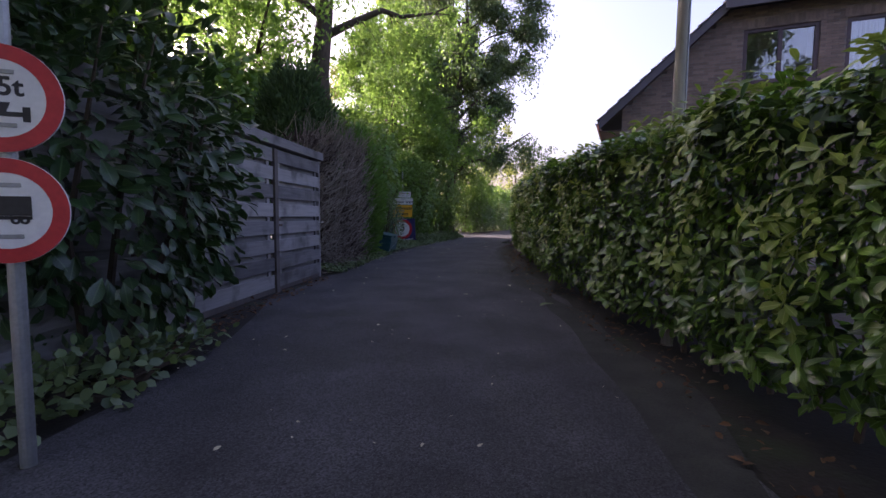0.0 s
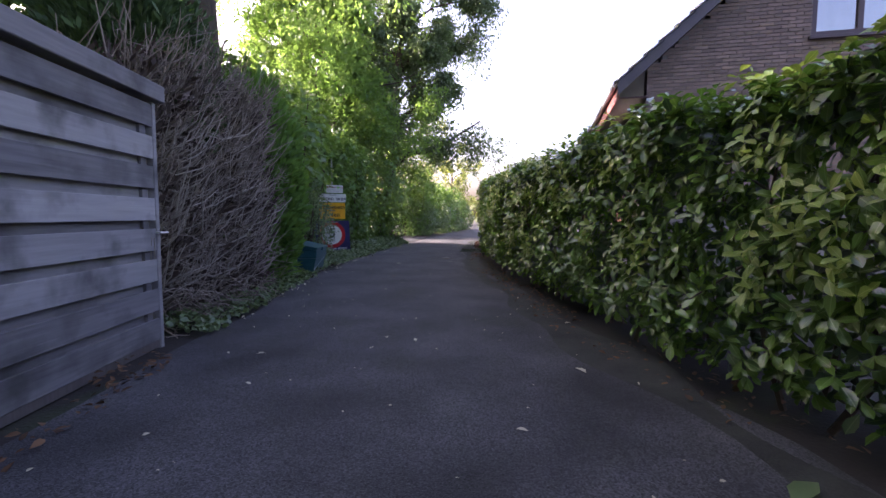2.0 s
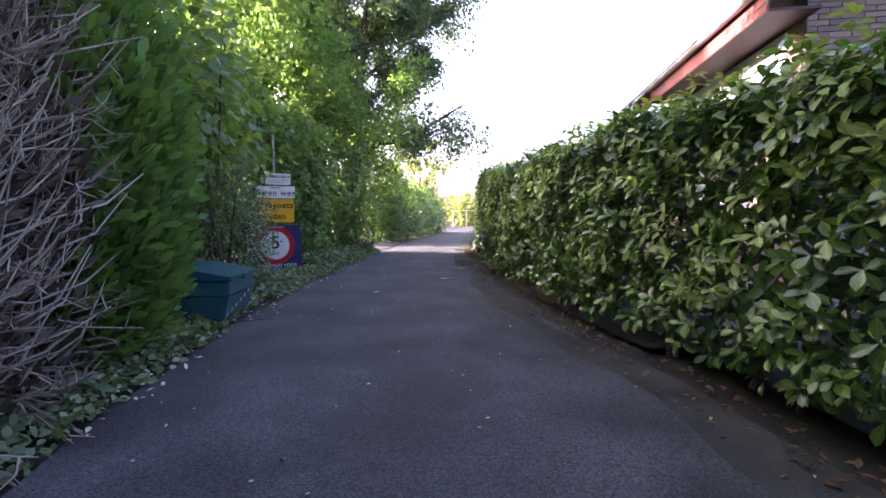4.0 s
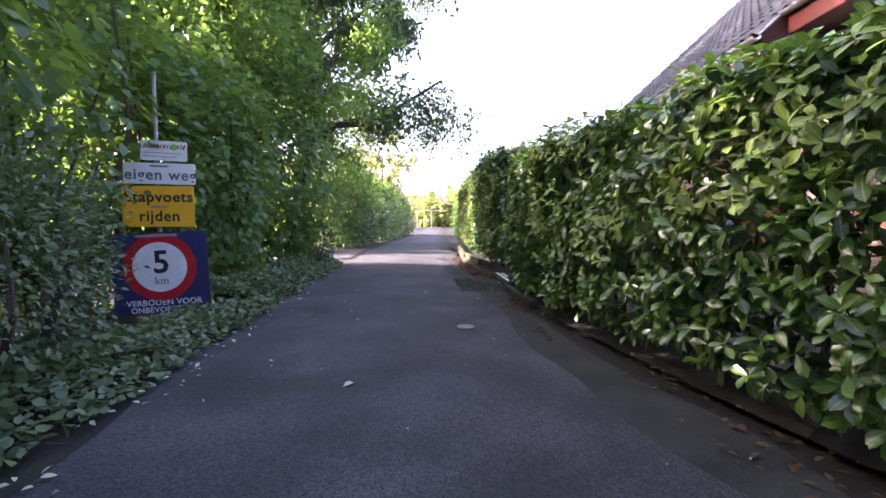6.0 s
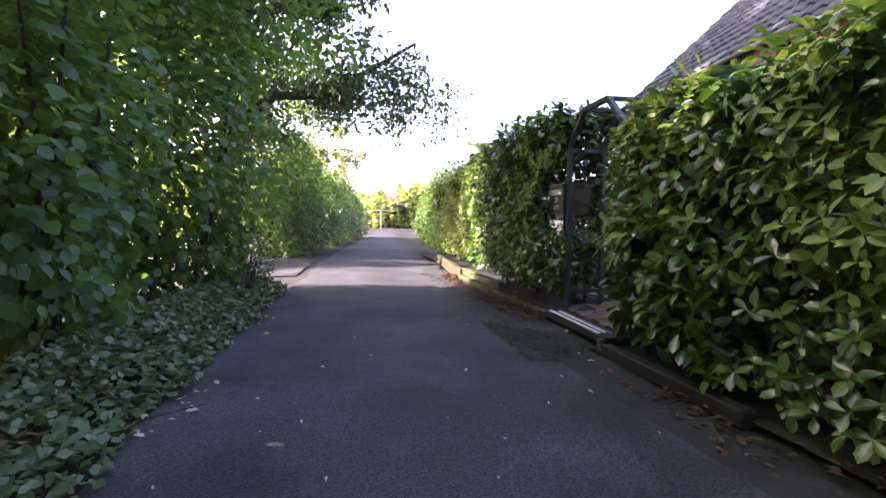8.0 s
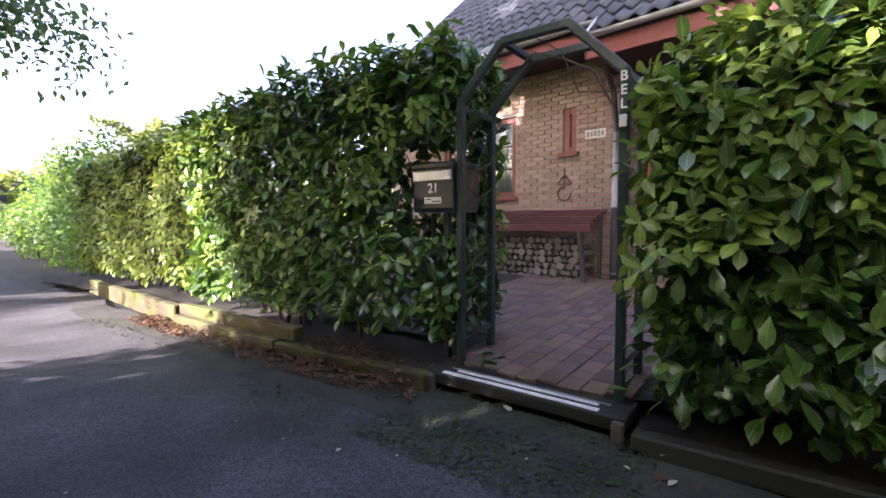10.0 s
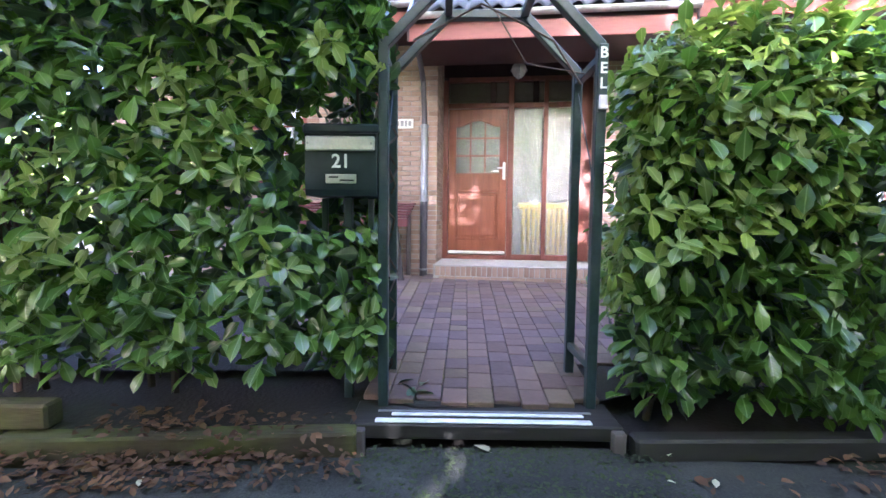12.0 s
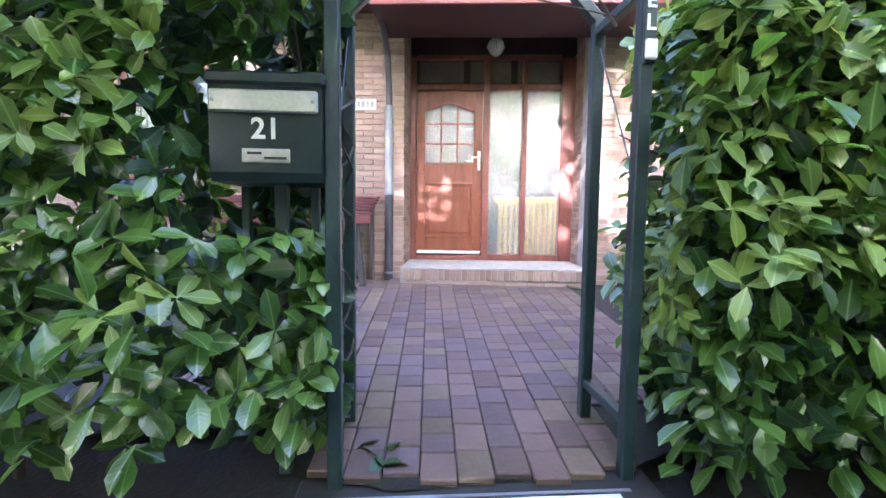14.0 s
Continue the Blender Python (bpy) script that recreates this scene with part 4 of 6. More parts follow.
part("plate", Mesh().box((-0.012, -0.145, -0.06), (0, 0.145, 0.06), None, 0.004), "white", np_)
for i, (w, hgt) in enumerate(((0.035, 0.07), (0.03, 0.055), (0.04, 0.07), (0.03, 0.07), (0.035, 0.06))):
    part("mark", Mesh().box((-0.0165, 0.10 - i * 0.05 - w / 2, -hgt / 2), (-0.0125, 0.10 - i * 0.05 + w / 2, hgt / 2)), "grey_print", np_)
orn = thing("wall_ornament", "rusty wrought iron ornament hanging on the brick wall", "ornament", LM @ pose(FW - 0.03, 19.62, 1.62))
k = Mesh().tube([(0, 0.10 * math.sin(i / 10 * math.pi * 1.5), -0.13 + 0.10 * math.cos(i / 10 * math.pi * 1.5)) for i in range(11)], 0.011, 6)
k.tube([(0, 0, 0.0), (0, 0.0, 0.21)], 0.01, 6).tube([(0, -0.09, 0.02), (0, 0.0, 0.14), (0, 0.09, 0.02)], 0.01, 6).tube([(0, -0.10, 0.0), (0, 0.10, 0.0)], 0.01, 6).box((-0.005, -0.03, 0.08), (0.03, 0.03, 0.12))
part("scrollwork", k, "iron", orn)
pl = thing("porch_lamp", "small round porch lamp under the dark ceiling", "lamp", LM @ pose(0.26, 17.71, 3.0))
part("bracket", Mesh().tube([(0, 0, 0.27), (0, 0, 0.16), (0, 0, 0.10)], [0.05, 0.04, 0.06], 12), "galv", pl)
part("globe", Mesh().tube([(0, 0, 0.10), (0, 0, 0.08), (0, 0, 0.02), (0, 0, -0.05), (0, 0, -0.085)], [0.05, 0.085, 0.10, 0.07, 0.02], 16), "lamp_glass", pl, "milky glass shade", True)
k = Mesh()
for i in range(4):
    an = i * math.pi / 2
    k.tube([(0.06 * math.cos(an), 0.06 * math.sin(an), 0.10), (0.106 * math.cos(an), 0.106 * math.sin(an), 0.02), (0.03 * math.cos(an), 0.03 * math.sin(an), -0.088)], 0.006, 5)
part("cage", k, "galv", pl)
# what shows dimly behind the side lights
rad = thing("radiator", "cream slatted radiator in the hall, coloured yellow for the sun on it", "radiator", LM @ pose(DW + 0.12, 17.24, 0.5))
for i in range(11):
    part("slat", Mesh().box((0, -0.38 + i * 0.07, 0.06), (0.06, -0.335 + i * 0.07, 0.72), None, 0.01), "radiator", rad)
part("top_rail", Mesh().box((-0.01, -0.40, 0.72), (0.07, 0.42, 0.80), None, 0.015), "radiator", rad)
part("foot", Mesh().box((0.0, -0.36, 0.0), (0.06, 0.38, 0.06), None, 0.005), "radiator", rad)

# log store against the wall
store = thing("log_store", "log store with dark red sloping board lid", "log store", LM)
for i in range(6):
    u0 = -0.145 - 0.085 * i
    z0 = 1.25 - 0.034 * i
    part("lid_board", Mesh().box((u0 - 0.083, 19.0, z0 - 0.012), (u0, 21.2, z0 + 0.012), Matrix.Identity(4), 0.004), "lid_red", store)
part("front_rail", Mesh().box((-0.66, 19.0, 0.97), (-0.635, 21.2, 1.06), None, 0.004), "lid_red", store, "dark red front rail")
for v in (19.08, 21.1):
    part("leg", Mesh().bar((-0.62, v, 0.26), (-0.60, v + 0.09, 1.03), 0.05, 0.06), "plank_dark", store)
    part("leg", Mesh().bar((-0.19, v, 0.26), (-0.19, v, 1.18), 0.05, 0.05), "plank_dark", store)
pile = thing("firewood", "stack of split grey firewood under the log store", "firewood", LM)
for row in range(7):
    v = 19.17 + (row % 2) * 0.05
    while v < 21.0:
        r = random.uniform(0.035, 0.065)
        n = random.choice((3, 4, 4, 5))
        an0 = random.random() * 6
        ring = [(v + r + math.cos(an0 + i * math.tau / n) * r * random.uniform(0.9, 1.35), 0.33 + row * 0.085 + math.sin(an0 + i * math.tau / n) * r * random.uniform(0.8, 1.1)) for i in range(n)]
        off = random.uniform(-0.03, 0.03)
        part("log", Mesh().prism(ring, 0, -0.53 + off, -0.17), "log_end", pile)
        v += 2 * r + 0.012

# patio of clay pavers rising from the gate to the house
patio = structure("patio", sheet([(0.50, 16.6), (0.02, 17.75), (0.02, 18.95), (0.50, 19.1), (0.6, 21.4)], [(3.4, 15.8), (3.6, 19.2), (3.9, 21.4)], 0.0, 0.4), "soil", "sand bed under the clay paver patio")
for w in patio.data.vertices:
    w.co.z = 0.125 + 0.058 * max(0, w.co.x)
slope = Matrix.Rotation(-math.atan(0.058), 4, "Y")
gate_turn = Matrix.Rotation(radians(-7.5), 4, "Z")
PAVER_MATS = ("paver", "paver_ochre", "paver_mauve", "paver", "paver_mauve")
pave = {(ln, mt): Mesh().box((-ln / 2, -0.0665, -0.02), (ln / 2, 0.0665, 0.012), None, 0.005).data("paver", M[mt]) for ln in (0.128, 0.165, 0.198) for mt in PAVER_MATS}
far_pavers, laid = Mesh(), 0
for j in range(-8, 14):
    x = 0.06 + random.uniform(-0.07, 0.02)
    if not -4 < j < 6:
        x += 0.55
    while x < 3.35:
        ln = random.choice((0.128, 0.165, 0.165, 0.198))
        p = gate_turn @ Vector((x + ln / 2, j * 0.137, 0))
        m = Matrix.Translation((p.x, p.y + 18.25, 0.133 + 0.058 * p.x + random.uniform(-0.002, 0.002))) @ slope @ gate_turn @ pose(0, 0, 0, random.uniform(-0.5, 0.5), random.uniform(-0.5, 0.5), random.uniform(-0.8, 0.8))
        if -6 < j < 9 and x > 0 and laid < 300:
            piece("paver", pave[ln, random.choice(PAVER_MATS)], patio, m)
            laid += 1
        else:
            far_pavers.box((-ln / 2, -0.0665, -0.02), (ln / 2, 0.0665, 0.012), m, 0.005)
        x += ln + 0.005
tagged(part("paver", far_pavers, "paver", patio), kind="stuff")

# ---------------------------------------------------------------- garden arch and letterbox
ARCH_YAW = -5.0
arch = thing("garden_arch", "dark green metal garden arch over the entrance", "garden arch", pose(0.045, 18.355, 0.0, 0, 0, ARCH_YAW))
HW, SH, TW, TZ, DEPTH, TB = 0.53, 1.925, 0.215, 2.235, 0.40, 0.05
for d in (0.0, DEPTH):
    for s in (-1, 1):
        part("post", Mesh().bar((d, s * HW, 0.08), (d, s * HW, SH), TB, TB, 0.005), "green_steel", arch)
        part("brace", Mesh().bar((d, s * HW, SH - 0.012), (d, s * TW, TZ), TB, TB, 0.005), "green_steel", arch)
    part("top_bar", Mesh().bar((d, -TW - 0.01, TZ), (d, TW + 0.01, TZ), TB, TB, 0.005), "green_steel", arch)
for s in (-1, 1):
    for z in (0.33, SH - 0.06):
        part("side_bar", Mesh().bar((TB / 2, s * HW, z), (DEPTH - TB / 2, s * HW, z), 0.04, 0.04, 0.004), "green_steel", arch)
    part("side_bar", Mesh().bar((TB / 2, s * TW, TZ), (DEPTH - TB / 2, s * TW, TZ), 0.04, 0.04, 0.004), "green_steel", arch)
    for z0, z1 in ((1.2, 1.8),):
        part("wire", Mesh().tube([(0.02, s * HW, z0), (DEPTH - 0.02, s * HW, z1)], 0.0035, 5), "green_steel", arch)
# bare climbing stems wound round the arch
for s, zz in ((1, 0.15), (1, 0.6)):
    pts, zc = [], zz
    for i in range(22):
        pts.append((DEPTH / 2 + 0.20 * math.sin(i * 1.1 + zz * 9), s * (HW + 0.03 * math.cos(i * 1.7)), zc))
        zc += random.uniform(0.05, 0.09)
    part("climber_stem", Mesh().tube(pts, 0.006, 5), "stem", arch, "bare climbing stem")
part("climber_stem", Mesh().tube([(0.05, -0.45, 1.75), (0.1, -0.32, 1.98), (0.12, -0.15, 2.08), (0.1, 0.05, 2.16), (0.2, 0.2, 2.12), (0.16, 0.4, 2.0)], 0.006, 5), "stem", arch)
part("climber_stem", Mesh().tube([(0.2, -0.52, 1.85), (0.2, -0.2, 1.9), (0.3, -0.05, 2.2), (0.2, 0.1, 2.3)], 0.004, 5), "stem", arch)
bell = part("bell_plate", Mesh().box((-TB / 2 - 0.012, -HW - 0.022, 1.60), (-TB / 2 - 0.001, -HW + 0.022, 1.92), None, 0.003), "green_steel", arch, "narrow plate with white letters above a bell push")
for i, ch in enumerate("BEL"):
    lt = part("letter", lettering(ch, 0.072, "white"), None, bell)
    lt.matrix_basis = pose(-TB / 2 - 0.0145, -HW, 1.875 - i * 0.072, 0, 0, -90)
part("bell_push", Mesh().box((-TB / 2 - 0.03, -HW - 0.02, 1.61), (-TB / 2 - 0.013, -HW + 0.02, 1.675), None, 0.004), "white", bell, "white bell push")
box = thing("letterbox", "dark green metal letterbox numbered 21 beside the arch", "letterbox", pose(0.075, 19.085, 1.18, 0, 0, ARCH_YAW))
part("body", Mesh().prism([(-0.01, 0.0), (0.27, 0.0), (0.30, 0.05), (0.30, 0.30), (0.26, 0.335), (-0.01, 0.335), (-0.02, 0.30), (-0.02, 0.03)], 1, -0.175, 0.175), "box_green", box)
part("lid", Mesh().box((-0.035, -0.185, 0.30), (0.31, 0.185, 0.345), None, 0.01), "box_green", box)
flap = part("flap", Mesh().box((-0.04, -0.165, 0.215), (-0.021, 0.17, 0.285), None, 0.006), "steel", box, "brushed steel letter flap")
for s in (-0.15, 0.155):
    part("screw", Mesh().tube([(-0.045, s, 0.25), (-0.039, s, 0.25)], 0.006, 8), "galv", flap)
letters("21", 0.092, "white", box, pose(-0.0225, 0.0, 0.165, 0, 0, -90), "white figure")
lab = part("name_label", Mesh().box((-0.026, -0.075, 0.06), (-0.021, 0.075, 0.105), None, 0.003), "steel", box, "small pale name label")
for s, w, z in ((0.035, 0.045, 0.090), (-0.03, 0.07, 0.075)):
    part("mark", Mesh().box((-0.0285, s - w / 2, z - 0.004), (-0.0265, s + w / 2, z + 0.004)), "black", lab)
for s in (-0.12, 0.12):
    part("bracket", Mesh().bar((0.14, s, -0.008), (0.14, s, -0.35), 0.03, 0.03), "green_steel", box)
part("stake", Mesh().bar((0.15, 0.0, -1.18), (0.15, 0.0, -0.0), 0.045, 0.045), "green_steel", box, "dark steel stake")

# threshold and timber edging
th = thing("threshold", "low dark step board with two white strips", "step", pose(0.0, 18.40, 0.0, 0, 0, -5.1))
part("board", Mesh().box((-0.175, -0.66, 0.045), (0.10, 0.62, 0.118), None, 0.008), "wet_sleeper", th)
part("white_strip", Mesh().box((-0.165, -0.52, 0.1195), (-0.125, 0.50, 0.128), None, 0.003), "white_strip", th, "white anti-slip strip")
part("white_strip", Mesh().box((-0.09, -0.50, 0.1195), (-0.062, 0.43, 0.128), None, 0.003), "white_strip", th, "white anti-slip strip")
part("groove", Mesh().box((-0.045, -0.55, 0.119), (-0.030, 0.5, 0.124)), "galv", th)
for s in (-0.63, 0.57):
    part("peg", Mesh().box((-0.215, s - 0.03, -0.03), (-0.171, s + 0.03, 0.105), None, 0.006), "plank_dark", th)


def sleeper(p, q, z0, z1, w=0.11, label="mossy old railway sleeper edging the hedge bed", material="sleeper"):
    p, q = Vector((*p, 0)), Vector((*q, 0))
    m = Matrix.Translation((p + q) / 2) @ Matrix.Rotation(math.atan2(q.y - p.y, q.x - p.x) - math.pi / 2, 4, "Z")
    d = (q - p).length / 2
    k = Mesh().box((-w / 2, -d, z0), (w / 2, d, z1), None, 0.012)
    ob = tagged(part("sleeper", k, material), label, "sleeper", "timber edging")
    ob.matrix_world = m @ pose(0, 0, 0, random.uniform(-0.3, 0.3), 0, random.uniform(-0.5, 0.5))
    return ob


sleeper((-0.15, 18.99), (-0.12, 20.55), -0.02, 0.11)
sleeper((-0.12, 20.56), (-0.02, 22.36), -0.02, 0.12)
sleeper((-0.08, 20.34), (0.06, 22.36), 0.12, 0.235, 0.10)
sleeper((0.02, 22.40), (0.28, 24.2), -0.02, 0.21, 0.10)
sleeper((0.28, 24.21), (0.55, 26.0), -0.02, 0.20, 0.10)
sleeper((-0.245, 17.72), (-0.32, 16.35), -0.02, 0.085, 0.10, "dark wet sleeper edging the hedge bed", "wet_sleeper")

# ---------------------------------------------------------------- laurel hedges


def hedge(label, line, thick, low, high, density, seed, side, size=0.115, material="laurel", young=0.10, pieces=0, near=None):
    """A clipped laurel hedge: stems, shade-dark inner leaves, rosettes on the outside, young pale shoots and sun-tinted
    tops.
    """
    ob = thing("hedge", label, "hedge")
    top_ends = high
    high = max(high) if isinstance(high, (list, tuple)) else high
    length = sum(math.dist(line[i], line[i + 1]) for i in range(len(line) - 1))
    area = length * ((high - low) * 1.5 + thick) + 2 * thick * (high - low)
    n = int(area * density)
    pos, out = hedge_shell(line, thick, low, top_ends, n, seed, side)
    pos = pos - out * (rng.random(n) ** 1.5 * 0.17)[:, None]
    P, A, F, S = shoots(pos, out, size, 6)
    ok = clear_of(P) & clear_of(P + A * S[:, None])
    leaves("leaves", material, ob, P[ok], A[ok], F[ok], S[ok])
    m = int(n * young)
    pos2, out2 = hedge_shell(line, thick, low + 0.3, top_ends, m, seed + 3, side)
    # pale leaves crowd towards the top, painting in the sun there
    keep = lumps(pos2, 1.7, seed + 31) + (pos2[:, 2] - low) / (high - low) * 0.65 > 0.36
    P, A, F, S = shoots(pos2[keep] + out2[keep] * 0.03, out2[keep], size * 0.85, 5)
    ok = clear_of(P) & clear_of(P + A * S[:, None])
    leaves("young_leaves", "laurel_young_sunlit", ob, P[ok], A[ok], F[ok], S[ok], label="pale young shoots, with sunlight on the tops put into colour")
    # deeper leaves that close the hedge, coloured dark for the shade inside it
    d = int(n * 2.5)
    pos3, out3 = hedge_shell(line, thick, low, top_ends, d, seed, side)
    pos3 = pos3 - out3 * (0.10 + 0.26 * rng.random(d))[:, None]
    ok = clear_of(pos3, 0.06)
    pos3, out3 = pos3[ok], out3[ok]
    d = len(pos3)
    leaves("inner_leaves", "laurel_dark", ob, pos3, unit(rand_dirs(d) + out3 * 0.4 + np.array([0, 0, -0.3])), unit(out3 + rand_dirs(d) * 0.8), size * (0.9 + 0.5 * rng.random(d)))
    k = Mesh()
    for i in range(int(length * 3.2)):
        p, nr, _ = along_line(line, np.array([rng.random()]))
        b = p[0] - nr[0] * side * thick * (0.3 + 0.4 * rng.random())
        pts, h0 = [], low * 0 - 0.02
        x, y = b
        for j in range(6):
            pts.append((x, y, h0 + (high * 0.80) * j / 5))
            x, y = x + rng.normal() * 0.06, y + rng.normal() * 0.06
        k.tube(pts, [0.022, 0.020, 0.017, 0.013, 0.009, 0.005], 5)
        for j in range(2, 5):
            e = Vector(pts[j]) + Vector(rng.normal(size=3)) * 0.22
            k.tube([pts[j], e], [0.010, 0.004], 4)
    tagged(part("branchwork", k, "stem", ob, "brown woody stems"), kind="stuff")
    if pieces:
        tv, tf = LAUREL
        me = leaf_data("leaf", material, np.zeros((1, 3)), np.array([[0, 1.0, 0]]), np.array([[0, 0, 1.0]]), size * 1.15)
        pos4, out4 = hedge_shell(line, thick, low, top_ends, pieces * 14, seed, side)
        ok = [i for i in range(len(pos4)) if near(pos4[i]) and clear_of(pos4[i:i + 1], 0.12)[0]][:pieces]
        for i in ok:
            al = Vector(out4[i]) + Vector(rng.normal(size=3)) * 0.6 + Vector((0, 0, -0.35))
            piece("leaf", me, ob, Matrix.Translation(Vector(pos4[i]) + Vector(out4[i]) * 0.05) @ al.to_track_quat("Y", "Z").to_matrix().to_4x4())
    return ob


H_RIGHT = [(1.68, -3.0), (1.52, 0.3), (1.27, 2.5), (0.93, 4.2), (0.55, 5.8), (0.19, 7.8), (-0.09, 10.5), (-0.36, 13.3), (-0.49, 15.5), (-0.36, 16.8)]
H_GATE_R = [(-0.36, 16.8), (-0.34, 17.2), (-0.22, 17.68)]
H_GATE_L = [(0.04, 18.80), (-0.08, 19.5), (-0.04, 20.4), (0.20, 22.4)]
H_SUN = [(0.24, 22.5), (0.68, 26.8)]
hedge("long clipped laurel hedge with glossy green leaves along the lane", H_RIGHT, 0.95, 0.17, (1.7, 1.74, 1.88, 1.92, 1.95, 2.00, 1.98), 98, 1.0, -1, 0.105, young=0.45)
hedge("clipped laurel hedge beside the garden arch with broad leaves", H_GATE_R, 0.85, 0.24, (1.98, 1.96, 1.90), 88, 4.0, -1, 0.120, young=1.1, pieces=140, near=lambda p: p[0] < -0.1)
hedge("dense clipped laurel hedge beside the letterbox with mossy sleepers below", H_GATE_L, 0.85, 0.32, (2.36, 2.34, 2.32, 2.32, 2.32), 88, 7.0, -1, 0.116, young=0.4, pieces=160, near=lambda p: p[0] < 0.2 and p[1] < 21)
# the whole hedge takes the pale leaf: its sunlight is in the colour
hedge("sunlit clipped laurel hedge further along the lane", H_SUN, 0.9, 0.32, (2.28, 2.2, 2.1), 90, 9.0, -1, 0.11, "laurel_young_sunlit", young=0.5)

# ---------------------------------------------------------------- plants in general


def bush(name, label, centre, radii, n, size, material, shape=ROUND, seed=0.0, stems=9, category="shrub", droop=0.2, hollow=0.45, stem_mat="stem", low=0.0):
    """A shrub: stems from its foot, leaves through an uneven body, thinner towards its middle."""
    c, r = np.array(centre, float), np.array(radii, float)
    ob = thing(name, label, category)
    d = rand_dirs(n)
    rad = (hollow + (1 - hollow) * rng.random(n) ** 0.6)
    swell = 1 + 0.30 * lumps(d * 2.1, 1.0, seed) + 0.16 * lumps(d * 5.0, 1.0, seed + 5)
    p = c + d * r * (rad * swell)[:, None]
    hole = lumps(p, 1.6 / max(0.6, r.mean() * 0.6), seed + 17) > -0.34
    ok = (p[:, 2] > low + 0.02) & hole
    p, d = p[ok], d[ok]
    m = len(p)
    al = unit(d + rand_dirs(m) * 0.8 + np.array([0, 0, -droop]))
    fc = unit(d * 0.6 + rand_dirs(m) * 0.6 + np.array([0, 0, 0.6]))
    leaves("leaves", material, ob, p, al, fc, size * (0.7 + 0.6 * rng.random(m)), shape)
    k = Mesh()
    for i in range(stems):
        an = rng.random() * math.tau
        e = c + np.array([math.cos(an) * r[0], math.sin(an) * r[1], r[2] * (0.1 + 0.7 * rng.random())]) * 0.8
        b = np.array([c[0] + math.cos(an) * r[0] * 0.25, c[1] + math.sin(an) * r[1] * 0.25, -0.02])
        mid = (b + e) / 2 + rng.normal(size=3) * 0.12 * r.mean()
        k.tube([b, b * 0.6 + mid * 0.4, mid, mid * 0.4 + e * 0.6, e], [0.035, 0.03, 0.022, 0.014, 0.006], 5)
    if stems:
        tagged(part("branchwork", k, stem_mat, ob), kind="stuff")
    return ob


def tree(label, base, height, fork, spread, trunk_r, n_limbs, n_leaves, size, material, seed, hang=0.0, lean=(0, 0), shape=SMALL, crown_low=0.0):
    """A tree: tapered trunk, limbs, twigs, and leaves in hanging or spreading clumps along the twigs."""
    ob = thing("tree", label, "tree")
    r_ = np.random.default_rng(seed)
    k = Mesh()
    b = np.array([base[0], base[1], -0.05])
    tops = []
    pts = [b + np.array([lean[0], lean[1], 0]) * (t ** 1.3) + np.array([r_.normal() * 0.10, r_.normal() * 0.10, height * t]) * np.array([1 if t else 0, 1 if t else 0, 1]) for t in np.linspace(0, 1, 9)]
    radii = [trunk_r * (1.35 if i == 0 else 1) * (1 - 0.85 * i / 8) for i in range(9)]
    k.tube(pts, radii, 10)
    clumps = []
    for i in range(n_limbs):
        t = fork / height + (1 - fork / height) * (i + 0.3) / n_limbs
        j = min(7, int(t * 8))
        f = t * 8 - j
        p0 = pts[j] * (1 - f) + pts[j + 1] * f
        an = i * 2.4 + r_.random() * 0.6
        reach = spread * (1.0 - 0.55 * max(0, (t - 0.45))) * (0.7 + 0.45 * r_.random())
        rise = reach * (0.25 + 0.55 * r_.random())
        d = np.array([math.cos(an), math.sin(an), 0])
        limb = [p0 + d * reach * s + np.array([0, 0, rise * (s ** 0.8) - hang * reach * 0.25 * s ** 3]) + r_.normal(size=3) * 0.10 * reach * s for s in (0, 0.2, 0.4, 0.6, 0.8, 1.0)]
        r0 = trunk_r * (1 - 0.8 * t) * 0.5
        k.tube(limb, [max(0.008, r0 * q) for q in (1, 0.85, 0.65, 0.45, 0.28, 0.12)], 6)
        for q in range(7):
            s = 0.25 + 0.75 * r_.random()
            jj = min(4, int(s * 5))
            ff = s * 5 - jj
            o = limb[jj] * (1 - ff) + limb[jj + 1] * ff
            v = unit(d * 0.7 + r_.normal(size=3) * 0.75 + np.array([0, 0, 0.15 - hang * 0.5]))
            ln = reach * 0.33 * (0.6 + 0.7 * r_.random())
            e = o + v * ln + np.array([0, 0, -hang * 0.35 * ln])
            k.tube([o, (o + e) / 2 + np.array([0, 0, 0.08 * ln]), e], [max(0.006, r0 * 0.25), 0.008, 0.004], 4)
            for w in range(4):
                clumps.append((o + (e - o) * (0.35 + 0.65 * r_.random()) + r_.normal(size=3) * 0.12 * reach * 0.3, ln))
    part("trunk", k, "bark", ob, "dark rough bark", True)
    c = np.array([x[0] for x in clumps])
    cl = np.array([x[1] for x in clumps])
    idx = r_.integers(0, len(c), n_leaves)
    off = r_.normal(size=(n_leaves, 3)) * (0.20 * cl[idx] + 0.10)[:, None]
    if hang:
        off[:, 2] = -np.abs(off[:, 2]) * (1 + 2.4 * hang) + 0.1
        off[:, :2] *= 0.75
    p = c[idx] + off
    p = p[p[:, 2] > crown_low]
    m = len(p)
    al = unit(r_.normal(size=(m, 3)) + np.array([0, 0, -0.5 - 1.5 * hang]))
    fc = unit(r_.normal(size=(m, 3)) + np.array([0, 0, 0.6]))
    leaves("crown", material, ob, p, al, fc, size * (0.6 + 0.8 * r_.random(m)), shape)
    return ob


